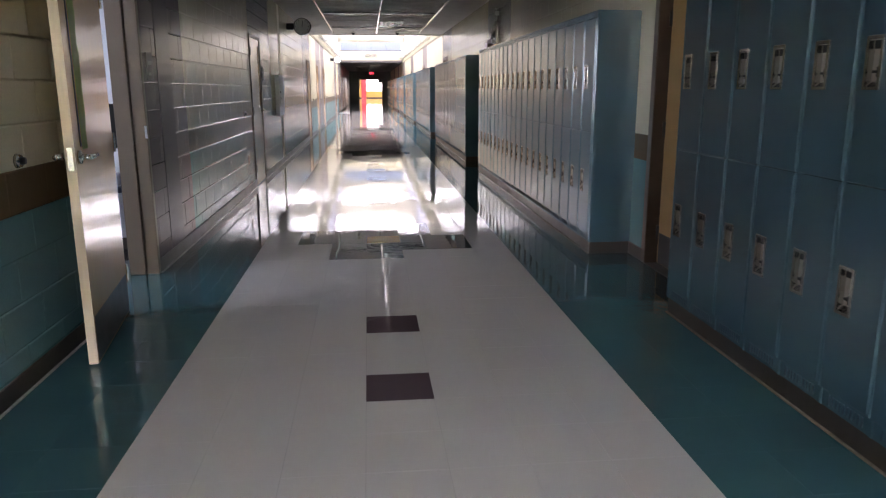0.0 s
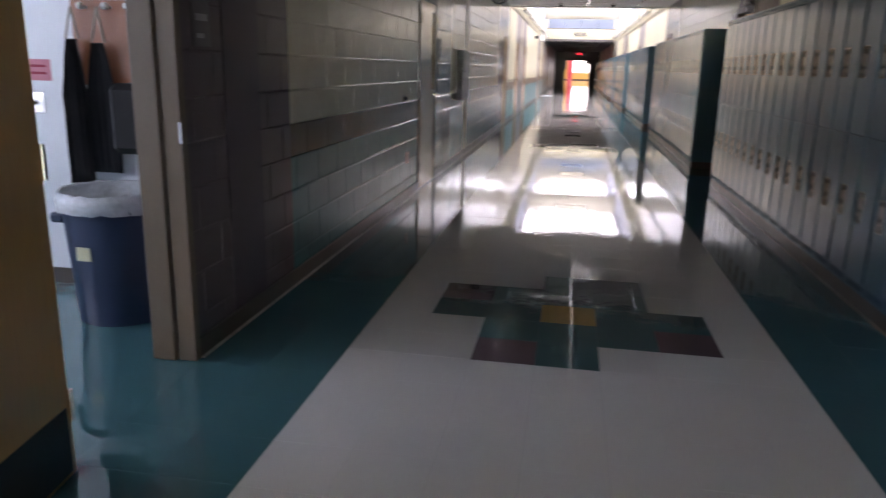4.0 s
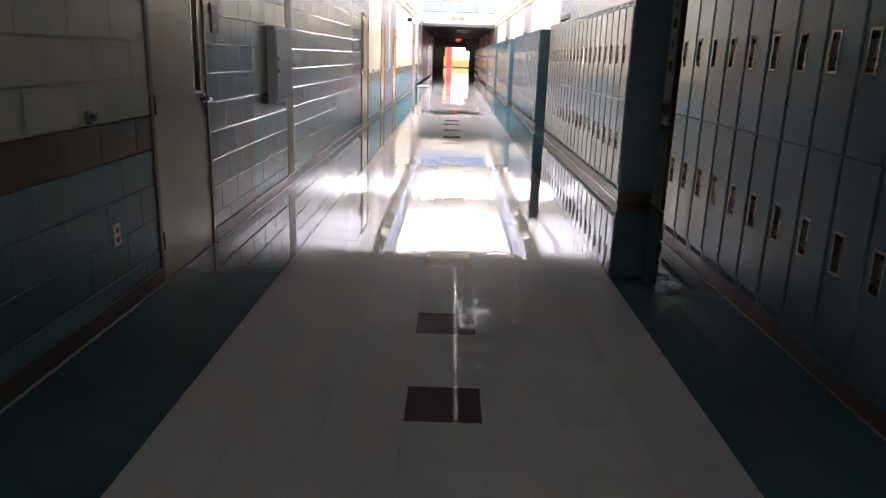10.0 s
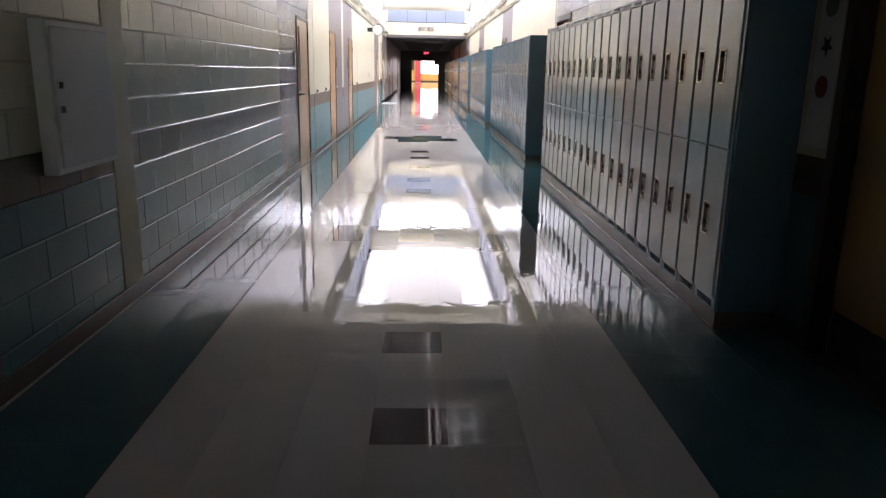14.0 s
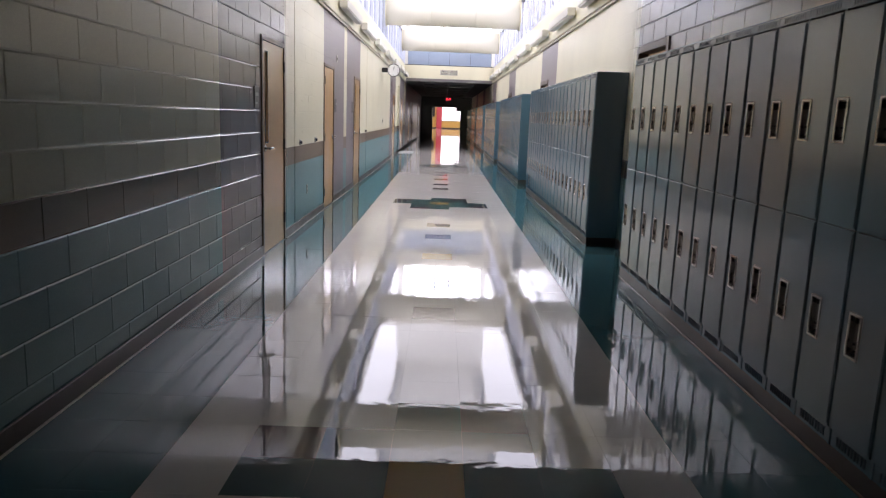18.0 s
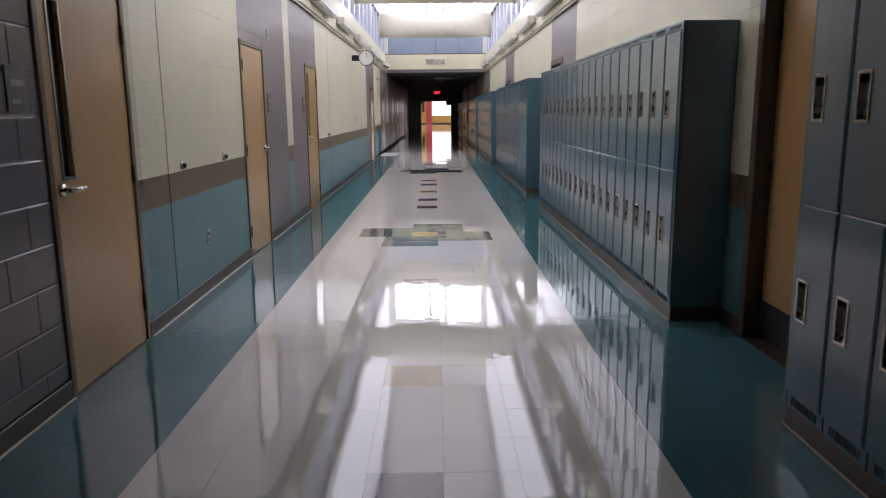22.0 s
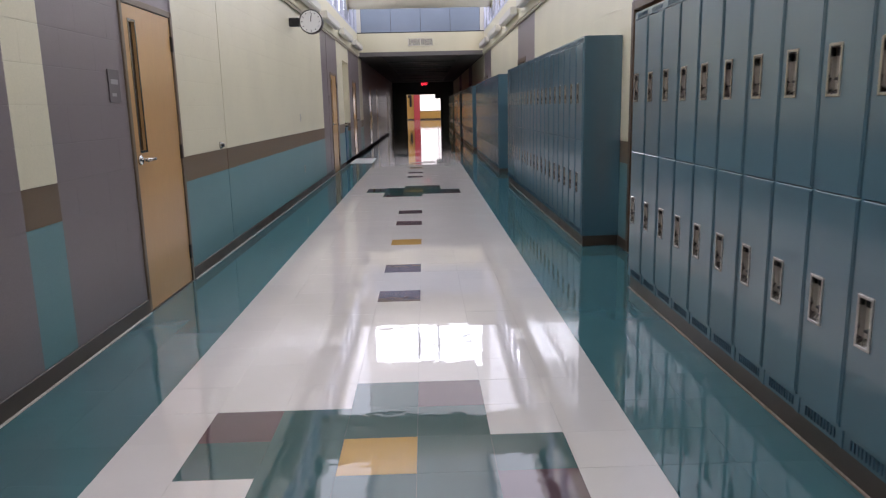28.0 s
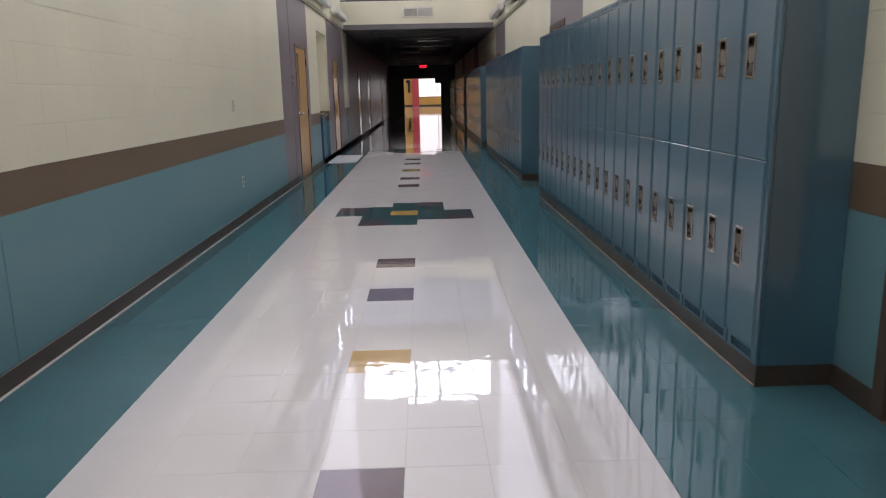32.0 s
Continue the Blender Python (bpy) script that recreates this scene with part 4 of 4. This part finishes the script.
m_black_plastic.node_tree.nodes["Principled BSDF"].inputs["Specular IOR Level"].default_value = 0.2
part("body", boxes((-0.22, 0, -0.125, 0.125, -0.16, 0.16), ch=0.03), m_black_plastic, disp)
part("window", boxes((-0.223, -0.219, -0.09, 0.09, -0.05, 0.1)), m_dark_glass, disp)
hook = thing("wall_hook_plate", "steel hook plate with a black knob on the wall", "hook", at=pose(-3.15, RY1, 1.10))
part("plate", boxes((-0.06, 0.06, -0.006, 0, -0.06, 0.06), ch=0.003), m_steel, hook)
part("knob", rod(bmesh.new(), (-0.02, -0.006, 0), (-0.06, -0.09, 0), 0.016), m_black, hook, "", True)
note = thing("pink_notice", "pink paper notice with lettering on the classroom wall", "notice", at=pose(-3.135, RY1, 1.285))
part("sheet", boxes((-0.11, 0.11, -0.003, 0, -0.06, 0.06)), surface("pink_paper", (0.55, 0.2, 0.25), 0.7), note)
for k in range(2):
    part("text_bar", boxes((-0.08, 0.08, -0.0045, -0.003, -0.025 + k * 0.04, -0.01 + k * 0.04)), surface("red_ink", (0.3, 0.03, 0.06), 0.7), note)

# ---------------------------------------------------------------- things on the corridor walls
def wall_sign(y, z, w, h, label, face=1, x=None):
    ob = thing("room_sign", label, "sign", "room signs", at=pose(XL if x is None else x, y, z))
    d = face * 0.008
    part("plate", boxes((min(0, d), max(0, d), -w / 2, w / 2, -h / 2, h / 2), ch=0.002), m_sign, ob)
    e = face * 0.0095
    part("text_bar", boxes((min(d, e), max(d, e), -w * 0.32, w * 0.32, h * 0.05, h * 0.2)), m_sign_text, ob)
    part("text_bar", boxes((min(d, e), max(d, e), -w * 0.3, w * 0.1, -h * 0.32, -h * 0.22)), m_sign_text, ob)


for y, z in ((5.90, 1.52), (11.8, 1.58), (20.02, 1.52), (24.9, 1.52), (27.02, 1.52), (37.3, 1.52)):
    wall_sign(y, z, 0.16, 0.2, "grey plastic room sign with pale lettering on the block wall")


def door_bumper(y, z=1.04, face=1):
    ob = thing("door_stop", "round steel and rubber door stop on the wall", "door stop", "wall door stops", at=pose(XL, y, z))
    part("cup", rod(bmesh.new(), (0, 0, 0), (0.02, 0, 0), 0.034, 0.028, 20), m_bezel, ob, "", True)
    part("rubber", rod(bmesh.new(), (0.02, 0, 0), (0.038, 0, 0), 0.02, 0.016, 16), m_black, ob, "black rubber buffer", True)


for y in (3.72, 9.9, 22.0, 23.05, 29.25):
    door_bumper(y)


def plate(y, z, label, kind_name, w=0.075, h=0.115):
    ob = thing(kind_name, label, kind_name.replace("_", " "), at=pose(XL, y, z))
    part("cover", boxes((0, 0.006, -w / 2, w / 2, -h / 2, h / 2), ch=0.002), m_plate, ob, "pale cover plate")
    if kind_name == "outlet":
        for dz in (-0.024, 0.024):
            part("socket", rod(bmesh.new(), (0.005, 0, dz), (0.008, 0, dz), 0.017, n=14), m_black, ob, "black socket face")
    else:
        part("toggle", boxes((0.005, 0.016, -0.006, 0.006, -0.014, 0.014), ch=0.002), m_plate, ob)


for y in (10.08, 22.5, 33.9):
    plate(y, 0.43, "steel wall outlet with black sockets", "outlet")
plate(33.75, 1.23, "steel light switch plate", "light_switch")
plate(25.0, 2.25, "small white electrical plate on the plum wall", "light_switch")

cab = thing("wall_cabinet", "grey steel wall cabinet with framed front panel", "cabinet", at=pose(XL, 13.58, 1.24))
part("body", boxes((0, 0.075, -0.33, 0.33, -0.35, 0.35), ch=0.006), surface("grey_enamel", (0.78, 0.79, 0.78), 0.35, grain=200, vary=0.08), cab)
part("door", boxes((0.075, 0.085, -0.3, 0.3, -0.32, 0.32), ch=0.004), surface("grey_panel", (0.6, 0.62, 0.64), 0.36, grain=200, vary=0.1), cab, "darker grey door panel")
for z in (-0.05, 0.06):
    part("latch", boxes((0.085, 0.093, -0.27, -0.245, z - 0.015, z + 0.015)), m_black, cab)


def wall_clock(y, z):
    ob = thing("wall_clock", "round double-faced clock on a black bracket", "clock", "corridor clocks", at=pose(XL + 0.32, y, z))
    part("bracket", boxes((-0.32, -0.17, -0.05, 0.05, -0.06, 0.06), ch=0.008), m_black, ob, "black wall bracket")
    part("case", rod(bmesh.new(), (0, -0.055, 0), (0, 0.055, 0), 0.17, n=40), m_black, ob, "black round case")
    for f in (-1, 1):
        dial = part("dial", rod(bmesh.new(), (0, f * 0.055, 0), (0, f * 0.058, 0), 0.155, n=40), m_dial, ob, "white dial")
        for k in range(12):
            a = k * math.tau / 12
            part("mark", rod(bmesh.new(), (0.118 * math.sin(a), f * 0.059, 0.118 * math.cos(a)), (0.14 * math.sin(a), f * 0.059, 0.14 * math.cos(a)), 0.004, n=6), m_black, dial, "black hour mark")
        for a, ln, w in ((0.1, 0.08, 0.006), (0.12, 0.12, 0.0045)):
            part("clock_hand", rod(bmesh.new(), (0, f * 0.061, 0), (ln * math.sin(a) * -f, f * 0.061, ln * math.cos(a)), w, n=6), m_black, dial, "black pointer")


wall_clock(15.6, 2.58)
wall_clock(33.3, 2.6)

for x in (-0.46, 0.74):
    dome = thing("dome_camera", "small white and black dome camera under the ceiling", "camera", "ceiling domes", at=pose(x, 20.75, ZC))
    part("housing", rod(bmesh.new(), (0, 0, 0), (0, 0, -0.03), 0.075, 0.06, 24), m_white, dome, "", True)
    bm = bmesh.new()
    bmesh.ops.create_uvsphere(bm, u_segments=16, v_segments=10, radius=0.045, matrix=Matrix.Translation((0, 0, -0.032)))
    part("dome", bm, m_dark_glass, dome, "dark smoked dome", True)
diff = thing("ceiling_vent", "white square air diffuser with dark slots in the tile ceiling", "air vent", at=pose(0.49, 17.95, ZC))
part("frame", boxes((-0.27, 0.27, -0.6, 0.6, -0.03, 0.0), ch=0.008), m_diffuser, diff, "bright white frame")
for px, py in ((-0.12, -0.3), (0.12, -0.3), (-0.12, 0.3), (0.12, 0.3)):
    part("slot", boxes((px - 0.075, px + 0.075, py - 0.2, py + 0.2, -0.036, -0.03)), m_kick, diff, "dark slotted panel")
    for q in (-0.1, 0.0, 0.1):
        part("slat", boxes((px - 0.075, px + 0.075, py + q - 0.006, py + q + 0.006, -0.044, -0.036)), m_diffuser, diff)

alarm = thing("fire_alarm", "grey alarm horn with white strobe and looped conduit on wall", "alarm", at=pose(XR, 12.4, 2.22))
plate = part("plate", boxes((-0.055, 0, -0.12, 0.12, -0.15, 0.13), ch=0.008), m_bezel, alarm, "dark grey back box")
part("horn", rod(bmesh.new(), (-0.055, 0.01, 0.01), (-0.12, 0.01, 0.01), 0.055, 0.088, 24), m_steel, alarm, "pale flared horn", True)
part("strobe", boxes((-0.115, -0.055, -0.11, -0.03, -0.14, -0.07), ch=0.014), m_letter, alarm, "white strobe lens")
for y in (-0.08, 0.08):
    part("conduit", rod(bmesh.new(), (-0.03, y, 0.13), (-0.03, y, 0.33), 0.012, n=12), m_steel, alarm, "steel conduit", True)
    part("clamp", boxes((-0.046, 0, y - 0.024, y + 0.024, 0.2, 0.225), ch=0.004), m_bezel, alarm, "pipe clamp")
bm, rings = bmesh.new(), []
for k in range(9):
    a = k * math.pi / 8
    rings.append([bm.verts.new((-0.03 + 0.012 * math.sin(b), (0.08 + 0.012 * math.cos(b)) * math.cos(a), 0.33 + (0.08 + 0.012 * math.cos(b)) * math.sin(a))) for b in (i * math.tau / 10 for i in range(10))])
for r0, r1 in zip(rings, rings[1:]):
    for i in range(10):
        bm.faces.new((r0[i], r0[(i + 1) % 10], r1[(i + 1) % 10], r1[i]))
bmesh.ops.recalc_face_normals(bm, faces=bm.faces[:])
part("conduit_bend", bm, m_steel, alarm, "looped steel conduit", True)
part("junction_cap", rod(bmesh.new(), (0, -0.08, 0.33), (-0.06, -0.08, 0.33), 0.034, 0.03, 20), m_letter, alarm, "pale round junction cap", True)

# paper strip with cut-out shapes on the wall by a classroom door
strip = thing("paper_banner", "white paper strip with dark star and round cut-outs", "poster", at=pose(XR, 13.54, 1.6))
part("sheet", boxes((-0.004, -0.001, -0.11, 0.1, -0.55, 0.55)), m_letter, strip)
for z, m in ((0.3, m_black), (-0.05, m_black)):
    bm = bmesh.new()
    ring = [bm.verts.new((-0.006, (0.06 if i % 2 else 0.025) * math.sin(i * math.pi / 5), z + (0.06 if i % 2 else 0.025) * math.cos(i * math.pi / 5))) for i in range(10)]
    bm.faces.new(ring)
    part("star", bm, m, strip, "dark paper star")
for z, c in ((0.14, (0.1, 0.14, 0.06)), (-0.25, (0.3, 0.05, 0.04))):
    part("disc", rod(bmesh.new(), (-0.004, 0, z), (-0.007, 0, z), 0.055, n=20), surface("paper_disc", c, 0.7), strip, "coloured paper disc")

# cut-out letters on a classroom door
lettering = thing("door_lettering", "white cut-out letters with purple shadows on the maple door", "lettering", at=pose(XR + 0.09, 28.6, 1.76))
m_purple = surface("purple_card", (0.10, 0.04, 0.13), 0.6, grain=200, vary=0.1, bump=0.05)
for k, (w, h) in enumerate(((0.062, 0.10), (0.045, 0.07), (0.035, 0.07), (0.045, 0.095), (0.045, 0.07))):
    y = -0.062 * k + 0.02
    part("letter_shadow", boxes((-0.0025, 0, y - w - 0.008, y - 0.006, -0.056, h - 0.058), ch=0.001), m_purple, lettering, "purple card shadow")
    part("letter", boxes((-0.005, -0.0025, y - w, y, -0.05, h - 0.05), ch=0.001), m_letter, lettering, "white card letter")

# drinking fountain and doormat in the alcove
structure("wall_alcove", boxes((XL - 0.75, XL - 0.6, 39.85, 41.45, 0, 2.6), (XL - 0.75, XL - 0.21, 39.85, 40.0, 0, 2.6), (XL - 0.75, XL - 0.21, 41.3, 41.45, 0, 2.6), (XL - 0.75, XL - 0.21, 39.85, 41.45, 2.5, 2.62)), m_cream, "cream recess for the drinking fountain", "wall")
fount = thing("drinking_fountain", "blue and steel drinking fountain standing in a wall recess", "drinking fountain", at=pose(XL - 0.25, 40.75, 0))
part("body", boxes((-0.2, 0.22, -0.26, 0.26, 0.02, 0.9), ch=0.02), surface("blue_green_enamel", (0.025, 0.10, 0.17), 0.36, grain=150, vary=0.1, bump=0.05), fount, "dark blue cabinet")
part("basin", boxes((-0.2, 0.27, -0.28, 0.28, 0.9, 0.97), ch=0.02), m_steel, fount)
part("spout", rod(bmesh.new(), (-0.05, 0.1, 0.97), (0.02, 0.1, 1.07), 0.014), m_steel, fount, "", True)
part("splash", boxes((-0.24, -0.2, -0.26, 0.26, 0.9, 1.25), ch=0.01), m_black, fount)
mat_ob = tagged(new("door_mat", mesh_of("door_mat", boxes((-0.28, 0.28, -0.85, 0.85, 0, 0.012), ch=0.004), surface("grey_mat", (0.55, 0.56, 0.56), 0.7, grain=300, vary=0.2, bump=0.4))), "pale grey mat on the teal border of the floor", "mat")
mat_ob.matrix_basis = pose(-1.40, 41.3, 0.0)

# ---------------------------------------------------------------- exit sign and far end
sign = thing("exit_sign", "red glowing exit sign hanging from the ceiling", "exit sign", at=pose(0.27, 61.5, 2.56))
part("case", boxes((-0.17, 0.17, -0.02, 0.03, -0.11, 0.11), ch=0.008), m_bronze, sign)
part("stem", rod(bmesh.new(), (0, 0, 0.11), (0, 0, 0.3), 0.012), m_bronze, sign)
cu = bpy.data.curves.new("letters", "FONT")
cu.body, cu.size, cu.align_x, cu.align_y, cu.extrude = "EXIT", 0.17, "CENTER", "CENTER", 0.004
cu.materials.append(m_exit)
txt = new("letters", cu)
txt.parent = sign
txt.matrix_basis = pose(0, -0.026, 0, 90, 0, 0)
for y in (47.5, 51.2):
    pend = thing("pipe_hanger", "pale pipe rack hanging under the dark ceiling", "hanger", at=pose(0.42, y, ZC))
    part("rail", boxes((-0.3, 0.35, -0.03, 0.03, -0.08, -0.05), ch=0.005), m_tbar, pend)
    part("rod", rod(bmesh.new(), (-0.28, 0, -0.1), (-0.28, 0, 0), 0.015), m_tbar, pend)
    part("rod", rod(bmesh.new(), (0.3, 0, -0.05), (0.3, 0, 0), 0.015), m_tbar, pend)

DX0, DX1, DZ = -0.89, 1.28, 2.17
# The end wall takes the frame's near-black colour all round the doorway.
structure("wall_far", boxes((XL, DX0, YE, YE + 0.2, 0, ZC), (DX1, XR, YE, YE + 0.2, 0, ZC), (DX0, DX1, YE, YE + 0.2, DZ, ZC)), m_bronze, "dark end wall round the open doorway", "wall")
structure("door_frame_far", boxes((DX0 - 0.02, DX0 + 0.05, YE - 0.03, YE + 0.22, 0, DZ + 0.05), (DX1 - 0.05, DX1 + 0.02, YE - 0.03, YE + 0.22, 0, DZ + 0.05), (DX0 + 0.05, DX1 - 0.05, YE - 0.03, YE + 0.22, DZ - 0.05, DZ + 0.05), ch=0.005), m_bronze, "dark bronze frame of the open double doors", "door frame")
LX0, LX1, LY = -12.0, 14.0, 104.0
structure("floor_lobby", boxes((LX0, LX1, YE + 0.2, LY, -0.1, -0.002)), m_white_tile, "bright hall floor of pale waxed tile", "floor")
structure("wall_lobby_west", boxes((LX0 - 0.2, LX0, YE, LY, 0, 6.6)), m_cream, "plain hall wall", "wall")
structure("wall_lobby_east", boxes((LX1, LX1 + 0.2, YE, LY, 0, 6.6)), m_cream, "plain hall wall", "wall")
structure("wall_lobby_south", boxes((LX0, XL, YE, YE + 0.2, 0, 6.6), (XR, LX1, YE, YE + 0.2, 0, 6.6), (XL, XR, YE, YE + 0.2, ZC, 6.6)), m_cream, "plain hall wall", "wall")
m_yellow = surface("yellow_paint", (0.66, 0.40, 0.10), 0.45, vary=0.08)
m_red = surface("red_paint", (0.55, 0.07, 0.09), 0.45, vary=0.08)
structure("wall_lobby_yellow", boxes((-3.6, -0.93, LY, LY + 0.2, 0, 6.6)), m_yellow, "yellow painted hall wall", "wall")
structure("wall_lobby_corner", boxes((LX0, -3.6, LY, LY + 0.2, 0, 6.6)), m_cream, "plain hall wall", "wall")
structure("column_red", boxes((-0.93, -0.27, LY - 0.3, LY + 0.1, 0, 6.6), ch=0.01), m_red, "red painted hall column", "column")
structure("wall_lobby_north", boxes((-0.27, LX1, LY, LY + 0.2, 0, 0.9)), m_yellow, "low yellow wall under the hall windows", "wall")
structure("baseboard", boxes((-3.6, -0.95, LY - 0.03, LY, 0, 0.12), (-0.25, LX1, LY - 0.03, LY, 0, 0.12)), m_base, "brown base along the hall wall", "baseboard")
structure("backdrop_lobby", boxes((-0.6, LX1, LY + 1.5, LY + 1.55, 0.4, 8.5)), m_lobby_glow, "bright daylight outside the hall windows", "sky")
# Unseen glowing sheet and open ceiling, added to brighten the hall.
structure("backdrop_hall_roof", boxes((LX0, LX1, YE + 2, LY, 8.0, 8.05)), m_hall_fill, "unseen glowing sheet added to brighten the hall", "sky")
structure("ceiling_lobby", boxes((LX0, LX1, YE, YE + 4, 6.6, 6.7), (LX0, -5, YE + 4, LY, 6.6, 6.7), (6, LX1, YE + 4, LY, 6.6, 6.7)), m_gyp, "unseen hall ceiling, left open for the added glow", "ceiling")
lobby_win = thing("window_lobby", "tall hall windows over the low yellow wall", "window", kind="structure")
for k in range(8):
    x = -0.27 + (LX1 + 0.27) * k / 7
    part("mullion", boxes((x - 0.04, x + 0.04, LY, LY + 0.1, 0.98, 6.6)), m_white, lobby_win)
part("window_sill", boxes((-0.27, LX1, LY - 0.05, LY + 0.2, 0.9, 0.98)), m_trim, lobby_win)
plq = thing("wall_bracket", "dark hanging fixture on the yellow hall wall", "bracket", at=pose(-1.28, LY, 2.1))
part("arm", boxes((-0.12, 0.12, -0.25, 0, -0.68, 0.6), ch=0.03), m_black, plq)
part("head", boxes((-0.3, 0.14, -0.3, 0, 0.3, 0.62), ch=0.06), m_black, plq)
hanging = thing("wall_box", "dark box fixed at the head of the far doorway", "box", at=pose(1.07, YE - 0.03, 2.02))
part("case", boxes((-0.17, 0.16, -0.12, 0, -0.16, 0.13), ch=0.015), m_black, hanging)

# ---------------------------------------------------------------- single blocks and tiles
for v, f in lone_left:
    me = bpy.data.meshes.new("block")
    me.from_pydata(v, [], f)
    me.materials.append(m_left)
    me.materials.append(m_left_joint)
    me.polygons.foreach_set("material_index", [0, 1, 1, 1, 1])
    new("block", me).parent = wall_left
for v, f, m in lone_tiles:
    me = bpy.data.meshes.new("tile")
    me.from_pydata(v, [], f)
    me.materials.append(m)
    new("tile", me).parent = floor
